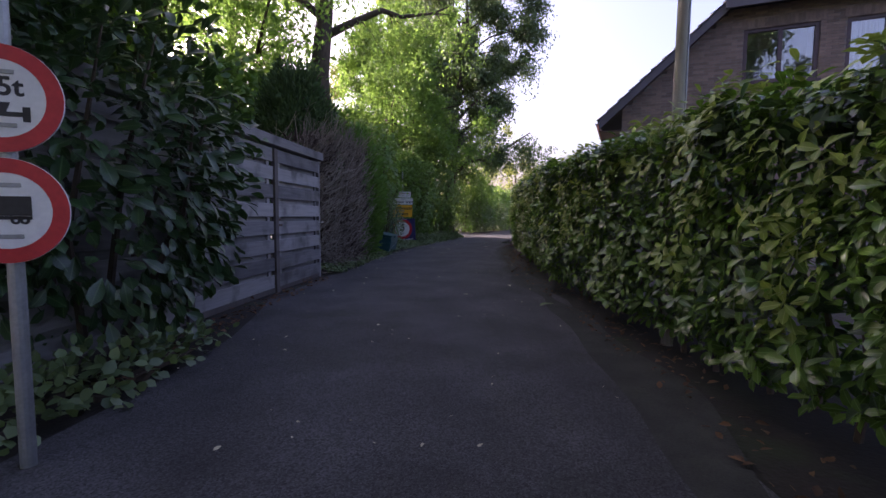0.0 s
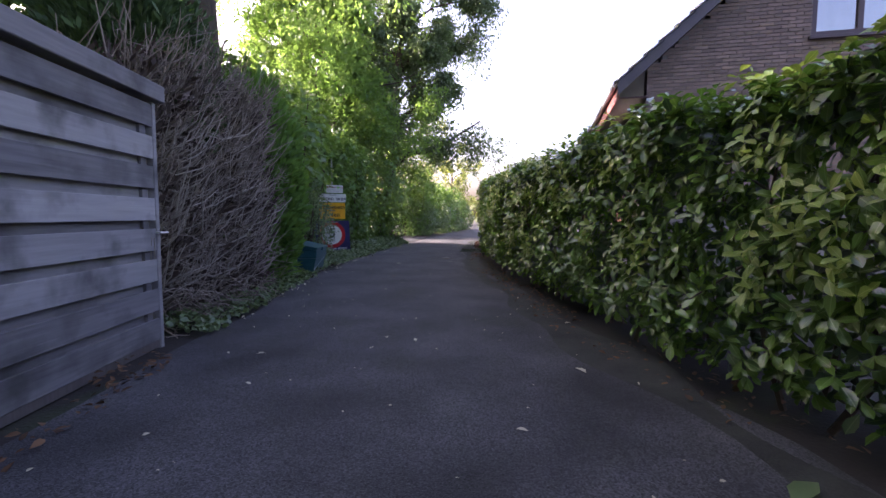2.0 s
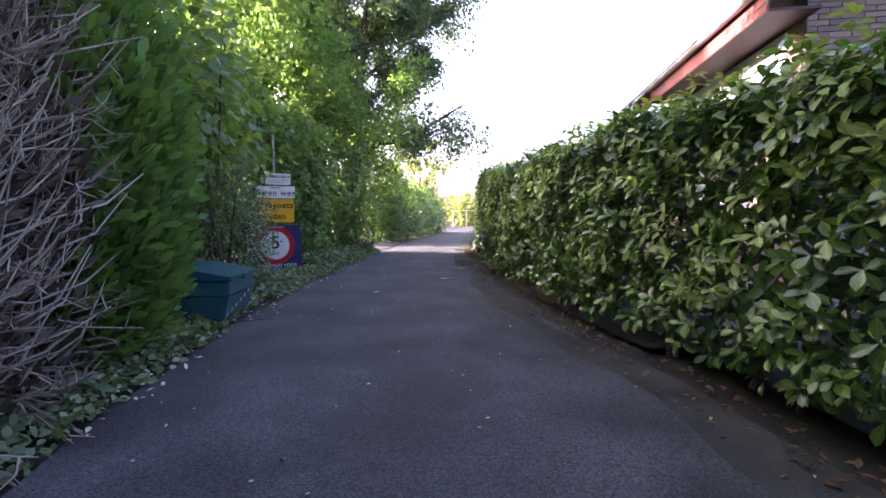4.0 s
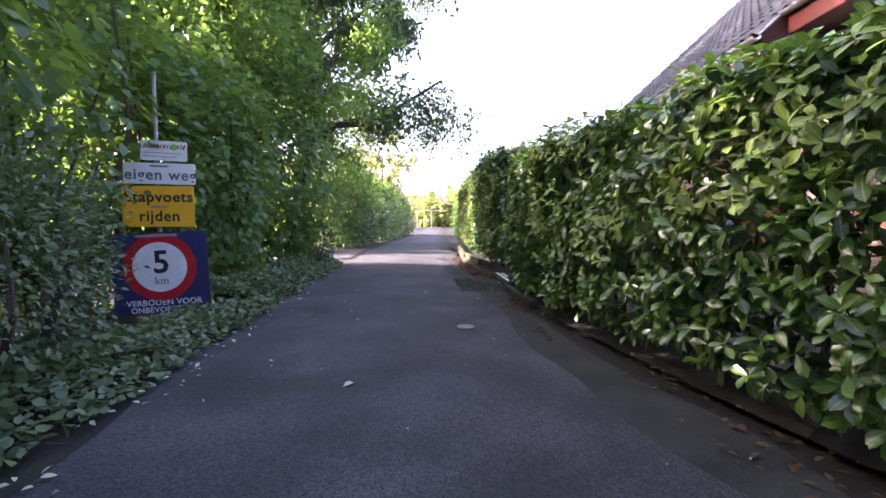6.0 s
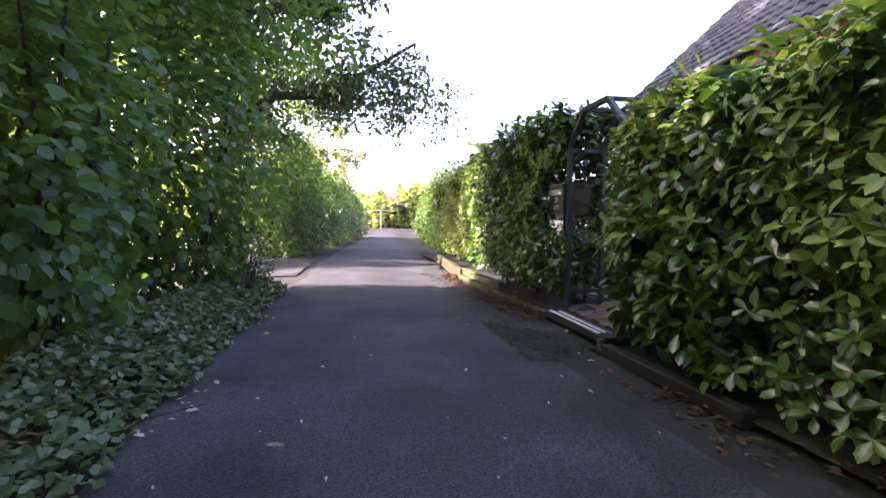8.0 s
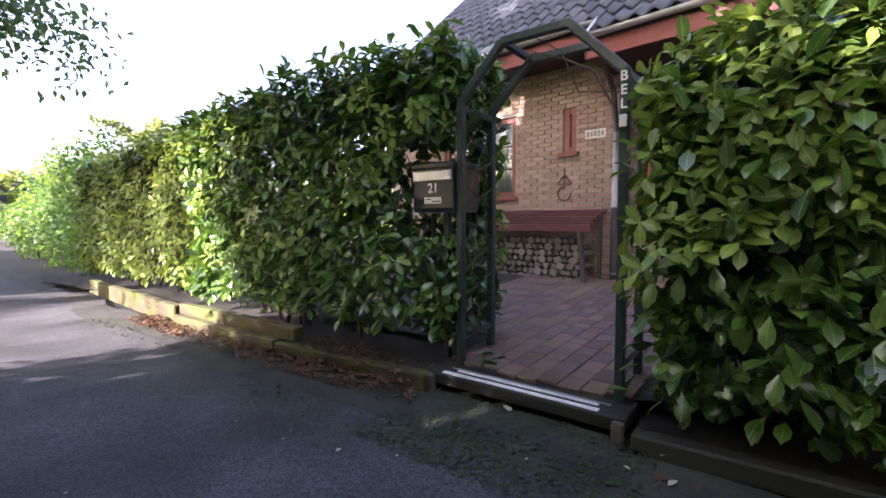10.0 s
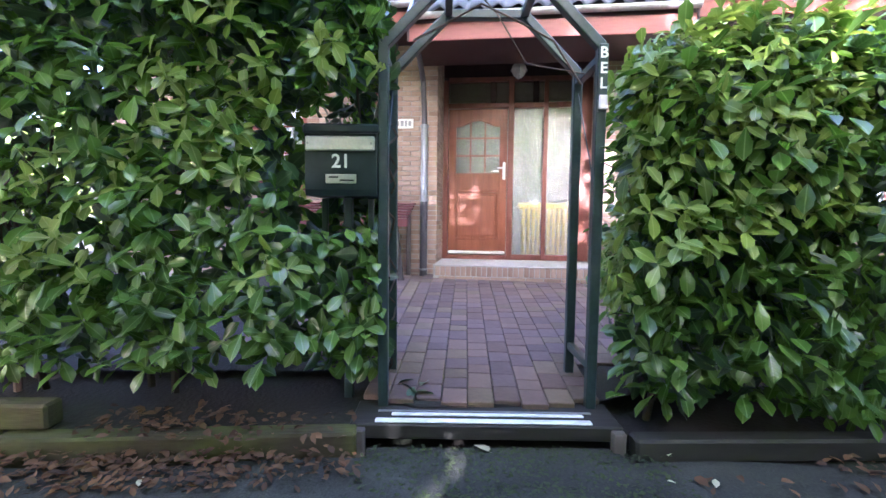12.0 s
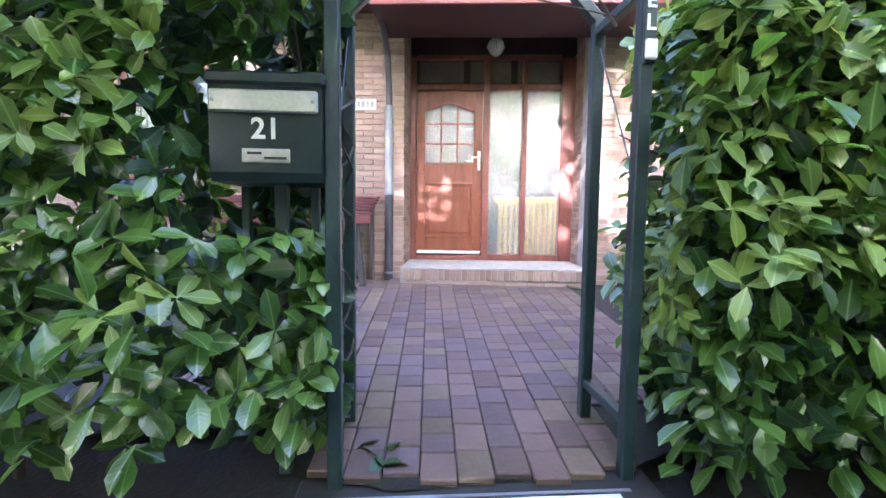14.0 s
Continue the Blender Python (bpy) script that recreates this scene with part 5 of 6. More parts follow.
# ---------------------------------------------------------------- left side of the lane, near end
signs = thing("road_sign_post", "galvanised post with two round red-rimmed prohibition signs", "road sign", pose(-2.085, 1.47, 0, 0, 0, 30))
part("post", Mesh().tube([(0, 0.04, -0.05), (0, 0.04, 2.1)], 0.03, 12), "galv", signs)
for i, z in enumerate((1.555, 1.105)):
    s = part("sign_plate", disc(0, 0.215, -0.004, 0.004).tube([(0, 0.004, 0.16), (0, 0.03, 0.16)], 0.012, 6), "white", signs, "round white sign face")
    s.matrix_basis = pose(0, 0, z)
    part("rim", disc(0.155, 0.214, -0.007, -0.0045), "red", s, "red rim")
    for dz in (-0.105, 0.105):
        part("clamp", Mesh().box((-0.055, -0.0085, dz - 0.009), (0.055, -0.0045, dz + 0.009), None, 0.003), "galv", s)
    if i == 0:
        letters("3,5t", 0.105, "black", s, pose(0, -0.0055, 0.045), "black figure")
        k = Mesh().box((-0.10, -0.0075, -0.07), (0.09, -0.0045, -0.052)).box((0.075, -0.0075, -0.09), (0.10, -0.0045, -0.03)).box((-0.10, -0.0075, -0.09), (-0.075, -0.0045, -0.03))
        k.prism([(-0.02, -0.055), (0.02, -0.055), (0.035, -0.015), (-0.035, -0.015)], 1, -0.0075, -0.0045)
        part("pictogram", k, "black", s, "black axle load symbol")
    else:
        k = Mesh().box((-0.115, -0.0075, -0.02), (0.085, -0.0045, 0.06)).box((-0.10, -0.0075, -0.035), (0.085, -0.0045, -0.021))
        part("pictogram", k, "black", s, "black lorry symbol")
        for x in (0.03, 0.06, -0.08):
            w = part("wheel", disc(0.007, 0.017, -0.0075, -0.0045, 16), "black", s)
            w.matrix_basis = pose(x, 0, -0.038)
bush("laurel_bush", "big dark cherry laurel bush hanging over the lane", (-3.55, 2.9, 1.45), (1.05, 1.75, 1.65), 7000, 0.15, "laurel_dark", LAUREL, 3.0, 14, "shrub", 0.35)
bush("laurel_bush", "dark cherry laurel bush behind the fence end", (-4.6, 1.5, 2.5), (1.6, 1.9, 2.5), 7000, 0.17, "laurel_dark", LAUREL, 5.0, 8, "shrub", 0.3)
bush("ground_ivy", "low leafy weeds at the lane edge", (-2.62, 2.0, 0.06), (0.42, 1.5, 0.22), 1100, 0.075, "privet", ROUND, 6.0, 8, "plant", 0.0, 0.2)

# fence of overlapping boards
FY = 5.41
fence = thing("board_fence", "grey weathered fence of overlapping boards under a coping", "fence", pose(-3.68, 7.50, 0, 0, 0, FY))
for bay, (y0, y1) in enumerate(((-1.62, 0.0), (-3.54, -1.74), (-5.65, -3.66))):
    for i in range(8):
        z0 = 0.045 + i * 0.255 if i < 8 else 0
        k = Mesh().box((-0.012, y0 + 0.005, z0), (0.010, y1 - 0.005, z0 + 0.185), None, 0.003)
        b = part("board", k, "plank", fence)
        b.matrix_basis = pose(random.uniform(-0.003, 0.003), 0, random.uniform(-0.006, 0.006), random.uniform(-0.10, 0.10), 0, 0)
        if i < 7:
            b = part("board", Mesh().box((-0.062, y0 + 0.005, z0 + 0.155), (-0.042, y1 - 0.005, z0 + 0.30), None, 0.003), "plank", fence)
            b.matrix_basis = pose(0, 0, random.uniform(-0.006, 0.006), random.uniform(-0.10, 0.10), 0, 0)
for y in (-1.68, -3.60):
    part("post", Mesh().box((-0.03, y - 0.05, -0.05), (0.035, y + 0.05, 2.02), None, 0.006), "plank_dark", fence)
part("post", Mesh().box((-0.05, 0.002, -0.05), (0.012, 0.055, 2.04), None, 0.006), "plank", fence)
for y in (-0.10, -1.51, -1.85):
    part("batten", Mesh().box((-0.0415, y - 0.035, 0.06), (-0.0125, y + 0.035, 2.02), None, 0.003), "plank", fence)
part("coping", Mesh().box((-0.10, -5.7, 2.055), (0.06, 0.12, 2.19), None, 0.006), "plank", fence, "thick grey coping board")
part("plinth", Mesh().box((-0.035, -5.65, -0.02), (0.004, 0.0, 0.075), None, 0.004), "plank_dark", fence, "dark gravel board")
part("latch", Mesh().tube([(0.012, -0.01, 0.96), (0.075, -0.01, 0.96)], 0.009, 8).tube([(0.07, -0.06, 0.96), (0.075, 0.05, 0.96)], 0.008, 8), "steel", fence, "small steel latch")
for y, z in ((-1.57, 1.02), (-1.53, 0.94)):
    part("hinge", Mesh().box((0.0, y - 0.05, z - 0.015), (0.016, y + 0.05, z + 0.015), None, 0.003), "iron", fence)

# dead and living conifer hedge
dead = thing("dead_conifer_hedge", "tall dead conifer hedge of bare brown twigs", "hedge")
k1, k2 = Mesh(), Mesh()
for i in range(110):
    y = 7.75 + 2.5 * rng.random()
    x = -4.15 - 0.5 * rng.random()
    top = 2.2 + 0.9 * rng.random()
    pts = [(x + rng.normal() * 0.05 * j, y + rng.normal() * 0.05 * j, -0.02 + top * j / 5) for j in range(6)]
    k1.tube(pts, [0.022, 0.018, 0.014, 0.011, 0.008, 0.004], 5)
for i in range(1300):
    y = 7.68 + 2.6 * rng.random()
    z = 0.05 + 2.5 * rng.random()
    p = np.array([-4.22 + 0.25 * rng.random(), y, z])
    d = unit(np.array([0.55, rng.normal() * 0.45, rng.normal() * 0.4 + (0.1 if z < 0.4 else 0.75)]))
    ln = 0.25 + 0.45 * rng.random()
    m1 = p + d * ln * 0.5 + rng.normal(size=3) * 0.05
    e = p + d * ln + np.array([0, 0, (0.16 if z > 0.7 else -0.12)]) * rng.random() + rng.normal(size=3) * 0.05
    k2.tube([p, m1, e], [0.010, 0.007, 0.003], 4, False)
    for j in range(2):
        q = m1 + (e - m1) * rng.random()
        f = q + unit(d + rng.normal(size=3) * 0.8) * 0.17
        k2.tube([q, (q + f) / 2 + rng.normal(size=3) * 0.015, f], [0.005, 0.004, 0.0016], 3, False)
k3 = Mesh()
for i in range(16):                                     # pale stems that stand out, with limbs that sag and turn up
    y, lean = 7.72 + 2.2 * rng.random(), 0.05 + 0.25 * rng.random()
    x = -3.98 - 0.10 * rng.random()
    top = 1.7 + 0.9 * rng.random()
    stem = [np.array([x + rng.normal() * 0.012 * j, y + lean * j / 6 + rng.normal() * 0.02, -0.02 + top * j / 6]) for j in range(7)]
    r0 = 0.016 + 0.016 * rng.random()
    k3.tube(stem, [r0 * (1 - 0.11 * j) for j in range(7)], 6)
    for j in range(13):
        o = stem[1 + j % 5] + (stem[2 + j % 5] - stem[1 + j % 5]) * rng.random()
        out = np.array([0.30 + 0.25 * rng.random(), rng.normal() * 0.32, 0.0])
        up = 0.10 + 0.30 * rng.random()
        k3.tube([o, o + out * 0.35 + np.array([0, 0, -0.05]), o + out * 0.7 + np.array([0, 0, up * 0.2]), o + out * 0.95 + np.array([0, 0, up])], [0.009, 0.008, 0.006, 0.003], 5, False)
tagged(part("stemwork", k3, "pale_stem", dead, "pale bare stems and curved limbs"), kind="stuff")
tagged(part("branchwork", k1, "dead_twig", dead, "bare brown trunks"), kind="stuff")
tagged(part("twigwork", k2, "dead_twig", dead, "tangled dead twigs"), kind="stuff")
n = 6500
p = np.c_[-4.50 + 0.62 * rng.random(n) ** 0.7, 7.68 + 2.65 * rng.random(n), 0.1 + 2.45 * rng.random(n)]
p[:, 0] += 0.16 * lumps(p, 1.3, 3.0)
leaves("dead_sprays", "dead_spray", dead, p, unit(np.array([0.45, 0, 0.75]) + rng.normal(size=(n, 3)) * 0.45), rand_dirs(n), 0.20 * (0.6 + 0.7 * rng.random(n)), SPRAY, 0.55, "brown dead sprays")


def conifer(label, centre, radii, n, size, material, seed):
    ob = thing("conifer", label, "conifer")
    c, r = np.array(centre, float), np.array(radii, float)
    d = rand_dirs(n)
    sw = 1 + 0.22 * lumps(d * 3, 1.0, seed) + 0.12 * lumps(d * 7, 1.0, seed + 3)
    p = c + d * r * ((0.55 + 0.45 * rng.random(n) ** 0.5) * sw)[:, None]
    p = p[p[:, 2] > 0.05]
    m = len(p)
    o = unit((p - c) / r ** 2)
    leaves("sprays", material, ob, p, unit(o * 0.8 + np.array([0, 0, 0.75]) + rng.normal(size=(m, 3)) * 0.35), unit(o + rand_dirs(m) * 0.7), size * (0.6 + 0.7 * rng.random(m)), SPRAY)
    k = Mesh().tube([(c[0], c[1], -0.05), (c[0], c[1], c[2] + r[2] * 0.8)], [0.07, 0.012], 7)
    for i in range(14):
        an = i * 2.4
        z = c[2] + r[2] * (-0.7 + 0.1 * i)
        k.tube([(c[0], c[1], z), (c[0] + math.cos(an) * r[0] * 0.7, c[1] + math.sin(an) * r[1] * 0.7, z + 0.25)], [0.02, 0.006], 5)
    part("stem", k, "bark", ob)
    return ob


conifer("bright green clipped conifer at the end of the dead hedge", (-4.36, 10.95, 1.40), (0.66, 0.95, 1.8), 14000, 0.16, "conifer", 2.0)
conifer("dark green conifer rising behind the fence", (-4.75, 8.75, 2.35), (0.8, 0.85, 1.75), 22000, 0.12, "conifer_dark", 4.0)
conifer("dark green conifer behind the dead hedge", (-5.2, 10.6, 1.8), (0.8, 1.3, 1.5), 12000, 0.12, "conifer_dark", 6.0)

# teal grit bin
gb = thing("grit_bin", "dark teal plastic grit bin with sloping lid", "bin", pose(-4.22, 12.50, 0, 0, 0, 3))
k = Mesh()
w0, w1, d0, d1 = 0.36, 0.43, 0.36, 0.40
k.add([(-w0, -d0, 0.0), (w0, -d0, 0.0), (w0, d0, 0.0), (-w0, d0, 0.0), (-w1, -d1, 0.30), (w1, -d1, 0.30), (w1, d1, 0.30), (-w1, d1, 0.30)],
      [(3, 2, 1, 0), (0, 1, 5, 4), (1, 2, 6, 5), (2, 3, 7, 6), (3, 0, 4, 7), (4, 5, 6, 7)])
part("lower_body", k, "teal", gb)
part("upper_body", Mesh().box((-w1 - 0.012, -d1 - 0.012, 0.302), (w1 + 0.012, d1 + 0.012, 0.465), None, 0.015), "teal", gb)
part("lid", Mesh().prism([(-w1 - 0.03, 0.468), (w1 + 0.035, 0.468), (w1 + 0.035, 0.50), (0.05, 0.585), (-w1 - 0.03, 0.60)], 1, -d1 - 0.03, d1 + 0.03), "teal", gb, "sloping teal lid")
part("catch", Mesh().box((w1 + 0.012, -0.06, 0.44), (w1 + 0.05, 0.06, 0.50), None, 0.008), "teal", gb)
# recesses drawn as black blocks, the shade of the hollows put into colour
for y in (-0.2, 0.2):
    part("foot_recess", Mesh().prism([(y - 0.09, 0.002), (y + 0.09, 0.002), (y + 0.06, 0.10), (y - 0.06, 0.10)], 0, w0 - 0.01, w0 + 0.022), "black", gb)
for i in range(6):
    y, z = -0.32 + i * 0.11, 0.08 + (i * 37 % 17) * 0.011
    part("scratch", Mesh().bar((w0 + 0.002 + z * 0.235, y, z), (w0 + 0.010 + z * 0.235, y + 0.012, z + 0.04), 0.004, 0.006, 0), "white", gb)

# plates on a pole
sp = thing("sign_pole", "pole with four plates: white notices, yellow plate and blue speed sign", "road sign", pose(-4.70, 16.62, 0, 0, 0, 2))
part("pole", Mesh().tube([(0, 0.04, -0.05), (0, 0.04, 2.75)], 0.024, 10), "galv", sp)
def plate(x0, x1, z0, z1, material, label, tilt_=0.0, r=0.02):
    k = Mesh()
    n = 5
    out = []
    for cx, cz, a0 in ((x1 - r, z1 - r, 0), (x0 + r, z1 - r, 90), (x0 + r, z0 + r, 180), (x1 - r, z0 + r, 270)):
        out += [(cx + r * math.cos(radians(a0 + 90 * i / n)), cz + r * math.sin(radians(a0 + 90 * i / n))) for i in range(n + 1)]
    k.prism(out, 1, -0.004, 0.004)
    ob = part("plate", k, material, sp, label)
    ob.matrix_basis = pose(0, 0, 0, 0, tilt_, 0)
    return ob
p1 = plate(-0.215, 0.265, 1.765, 1.985, "white", "white neighbourhood notice with striped band", 2.0)
for i in range(13):
    if i != 9:
        part("stripe", Mesh().prism([(-0.19 + i * 0.034, 1.90), (-0.172 + i * 0.034, 1.90), (-0.155 + i * 0.034, 1.945), (-0.173 + i * 0.034, 1.945)], 1, -0.0065, -0.0045), "grey_print" if i % 2 else "red", p1)
lg = part("round_mark", disc(0, 0.036, -0.0075, -0.0045, 24), "green_print", p1, "round green mark")
lg.matrix_basis = pose(0.13, 0, 1.92)
for i, w in enumerate((0.40, 0.34)):
    part("print_line", Mesh().box((-0.18, -0.006, 1.845 - i * 0.04), (-0.18 + w, -0.0045, 1.853 - i * 0.04)), "grey_print", p1)
p2 = plate(-0.36, 0.38, 1.500, 1.735, "white", "white plate reading eigen weg", 1.0)
letters("eigen weg", 0.165, "dark_print", p2, pose(0.02, -0.005, 1.60), "worn dark letter", 1.12)
part("clamp", Mesh().box((-0.09, -0.008, 1.69), (0.10, -0.0045, 1.712), None, 0.003), "galv", p2)
p3 = plate(-0.36, 0.385, 1.02, 1.478, "sign_yellow", "yellow plate reading Stapvoets rijden", 0.0)
for tx, z, sz in (("Stapvoets", 1.352, 0.168), ("rijden", 1.135, 0.168)):
    letters(tx, sz, "black", p3, pose(0.02, -0.005, z), "dark letter", 1.08)
part("clamp", Mesh().box((-0.06, -0.008, 1.235), (0.10, -0.0045, 1.258), None, 0.003), "galv", p3)
p4 = plate(-0.48, 0.53, 0.03, 0.955, "sign_blue", "scuffed dark blue plate with round five kilometre sign", -2.0, 0.015)
rg = part("rim", disc(0.285, 0.385, -0.007, -0.0045), "red", p4, "worn red ring")
rg.matrix_basis = pose(0.02, 0, 0.56)
wf = part("disc", disc(0, 0.285, -0.007, -0.0045), "white", p4, "white disc")
wf.matrix_basis = pose(0.02, 0, 0.56)
for tx, x, z, sz, mt in (("5", 0.035, 0.605, 0.36, "black"), ("km", 0.03, 0.40, 0.115, "grey_print"), ("VERBODEN VOOR", 0.04, 0.150, 0.092, "white"), ("ONBEVOEGDEN", 0.02, 0.068, 0.088, "white")):
    letters(tx, sz, mt, p4, pose(x, -0.0085 if z > 0.3 else -0.0055, z), "worn letter", 1.06)
part("clamp", Mesh().box((-0.22, -0.009, 0.905), (0.22, -0.0045, 0.935), None, 0.003), "grey_print", p4)

# shrubs along the left side
bush("privet_bush", "loose grey-green privet beside the bin", (-4.70, 14.25, 0.85), (0.66, 1.15, 1.15), 10000, 0.055, "privet", SMALL, 1.0, 12, "shrub", 0.1)
bush("hazel_bush", "tall broad-leaved shrub arching over the bin", (-5.6, 13.4, 2.7), (1.6, 1.9, 1.9), 6500, 0.13, "shrub", ROUND, 8.0, 9, "shrub", 0.6)
bush("maple_bush", "tall bright green shrub behind the sign pole", (-5.95, 16.8, 2.3), (1.45, 1.7, 2.4), 9500, 0.12, "shrub", ROUND, 9.0, 10, "shrub", 0.5)
bush("maple_bush", "tall bright green shrub beside the lane", (-4.85, 18.5, 1.85), (1.0, 1.55, 2.0), 9000, 0.105, "shrub", ROUND, 11.0, 10, "shrub", 0.5)
bush("maple_bush", "tall bright green shrub before the side drive", (-4.65, 21.5, 2.6), (1.45, 1.75, 3.2), 16000, 0.11, "shrub", ROUND, 12.0, 10, "shrub", 0.5)
bush("round_bush", "small dark clipped round bush", (-3.75, 21.6, 0.55), (0.55, 0.6, 0.62), 4500, 0.05, "conifer_dark", SMALL, 13.0, 5, "shrub", 0.0, 0.6)
# raised above the row in front to keep sun off the right hedge
bush("back_shrub", "loose shrub behind the lane hedge, raised to block sun", (-7.8, 15.2, 2.6), (1.6, 2.6, 2.9), 10500, 0.15, "shrub", ROUND, 15.0, 6, "shrub", 0.5)
bush("back_shrub", "tall shrub behind the dead hedge", (-7.2, 10.2, 2.6), (1.9, 2.6, 2.5), 6000, 0.16, "shrub", ROUND, 16.0, 6, "shrub", 0.5)
# this shrub and the next are added only to stop the sun
bush("back_shrub", "tall dense shrub added behind the lane shrubs to block sun", (-8.4, 13.0, 3.0), (1.6, 2.1, 2.9), 7000, 0.16, "shrub", ROUND, 19.0, 6, "shrub", 0.5)
bush("back_shrub", "tall dense shrub added in the neighbouring garden to block sun", (-10.8, 7.9, 4.0), (1.7, 2.6, 3.6), 8000, 0.17, "shrub", ROUND, 20.0, 6, "shrub", 0.5)
bush("back_shrub", "tall shrub behind the board fence", (-7.5, 5.5, 1.4), (2.2, 2.6, 1.7), 4500, 0.17, "shrub", ROUND, 18.0, 6, "shrub", 0.5)
bush("back_shrub", "tall shrub by the side drive", (-7.6, 21.0, 2.6), (1.8, 2.2, 2.9), 11000, 0.16, "shrub", ROUND, 17.0, 6, "shrub", 0.5)
ivy = thing("ivy_cover", "low ivy and ground cover along the lane edge", "ground cover")
n = 17000
s = rng.random(n)
p, nr, tn = along_line([(-3.55, 7.8), (-3.62, 9.6), (-3.85, 11.6), (-3.95, 13.2), (-3.75, 15.5), (-3.35, 20), (-3.15, 22.4)], s)
w = rng.random(n) ** 0.8 * 0.95
pp0 = p[:, 1]
hgt = np.minimum(np.where((pp0 > 14.9) & (pp0 < 16.9), 0.13, 0.34), 0.05 + 0.42 * w) * (0.5 + 0.5 * rng.random(n)) * np.where(s < 0.3, 0.6, 1)
pp = np.c_[p - nr * (w - 0.12 + 0.10 * lumps(np.c_[p, 0 * s], 1.5, 2.0))[:, None], hgt]
leaves("leaves", "privet", ivy, pp, unit(rng.normal(size=(n, 3)) * [1, 1, 0.4] + np.array([0.35, 0, 0.1])), unit(rng.normal(size=(n, 3)) * 0.5 + np.array([0.3, 0, 0.9])), 0.062 * (0.6 + 0.7 * rng.random(n)), ROUND)

k = Mesh()
for i in range(90):
    q = rng.integers(0, n)
    b = pp[q].copy()
    b[2] = 0.0
    e = b + np.array([rng.normal() * 0.25, rng.normal() * 0.3, 0.05 + 0.12 * rng.random()])
    k.tube([b, (b + e) / 2 + np.array([0, 0, 0.05]), e], [0.006, 0.005, 0.002], 4)
tagged(part("runners", k, "stem", ivy, "thin woody runners"), kind="stuff")

# tall trees
tree("tall tree with dark trunk and drooping yellow-green foliage", (-6.05, 12.6), 14, 6.2, 4.6, 0.42, 15, 27000, 0.12, "tree_leaf", 21, 0.6, (0.2, 0.3), SMALL, 5.0)
tree("tall grey-green tree beside the side drive", (-4.85, 27.2), 14, 3.4, 4.6, 0.36, 27, 110000, 0.16, "tree_leaf_grey", 22, 0.15, (1.3, -0.8), SMALL, 3.4)
tree("tall tree further from the lane", (-7.2, 29.5), 15, 4.5, 5.2, 0.34, 15, 30000, 0.16, "tree_leaf", 23, 0.1, (0, 0), SMALL, 3.8)
# the next three are added as sun blockers for the lane and right hedge
tree("tall leafy tree added behind the dead hedge to block sun", (-10.5, 11.5), 12, 3.6, 4.4, 0.30, 18, 22000, 0.17, "tree_leaf", 29, 0.15, (0, 0), SMALL, 3.4)
tree("tall tree added far behind the board fence to block sun", (-14.0, 8.4), 17, 6.0, 5.6, 0.36, 19, 46000, 0.19, "tree_leaf", 24, 0.3, (0.4, 0), SMALL, 4.6)
tree("tall dense tree added far behind the shrubs to block sun", (-13.8, 19.6), 15, 3.0, 5.0, 0.34, 19, 20000, 0.21, "tree_leaf", 27, 0.25, (0, 0), SMALL, 2.5)

# two more added blockers: for the gate and house front, and the lane's start
tree("leafy tree added behind the shrubs by the side drive to block sun", (-6.9, 22.3), 10, 3.4, 3.7, 0.26, 18, 52000, 0.16, "tree_leaf", 26, 0.1, (0.2, 0.2), SMALL, 3.6)
tree("tall dense tree added behind the gardens to block sun", (-12.5, 2.6), 14, 3.0, 5.0, 0.32, 17, 38000, 0.2, "tree_leaf", 28, 0.25, (0, 0), SMALL, 2.4)
bush("tall_shrub", "dense dark shrub beyond the side drive", (-3.9, 29.6, 2.2), (1.2, 1.5, 2.6), 8000, 0.11, "shrub", ROUND, 71.0, 8, "shrub", 0.4)
bush("tall_shrub", "tall dense dark shrub along the far lane", (-3.3, 32.0, 1.9), (1.1, 1.8, 2.2), 10000, 0.12, "shrub", ROUND, 72.0, 8, "shrub", 0.4)
bush("tall_shrub", "tall dense dark shrub further along the lane", (-2.4, 35.8, 1.5), (1.2, 2.1, 1.8), 10000, 0.13, "shrub", ROUND, 73.0, 8, "shrub", 0.4)
bush("tall_shrub", "tall dense green shrub near the lane end", (-1.5, 40.6, 1.5), (1.4, 2.6, 1.8), 9000, 0.14, "shrub", ROUND, 74.0, 8, "shrub", 0.4)
# far end of the lane
for cx, cy, rx, ry, rz, cz, sd in ((-3.1, 30.2, 0.9, 1.6, 1.25, 0.95, 31), (-2.4, 33.5, 1.0, 1.9, 1.2, 0.95, 32), (-1.5, 37.5, 1.0, 2.1, 1.3, 1.0, 33), (-0.5, 42, 1.0, 2.4, 1.3, 1.0, 34)):
    bush("roadside_bush", "clipped green bush along the far lane", (cx, cy, cz), (rx, ry, rz), 4200, 0.085, "privet", ROUND, sd, 4, "shrub", 0.1, 0.55)
for cx, cy, rx, ry, rz, cz, sd in ((1.75, 28.6, 0.75, 1.5, 1.6, 1.35, 41), (2.2, 31.8, 0.85, 1.6, 1.7, 1.4, 42), (2.9, 35.5, 0.9, 2.0, 1.1, 0.95, 43), (4.2, 41, 1.0, 2.6, 1.1, 0.95, 44), (5.9, 48, 1.2, 2.8, 1.2, 0.95, 45)):
    bush("roadside_bush", "sunlit green bush along the far lane", (cx, cy, cz), (rx, ry, rz), 4200, 0.085, "shrub", ROUND, sd, 4, "shrub", 0.1, 0.55)
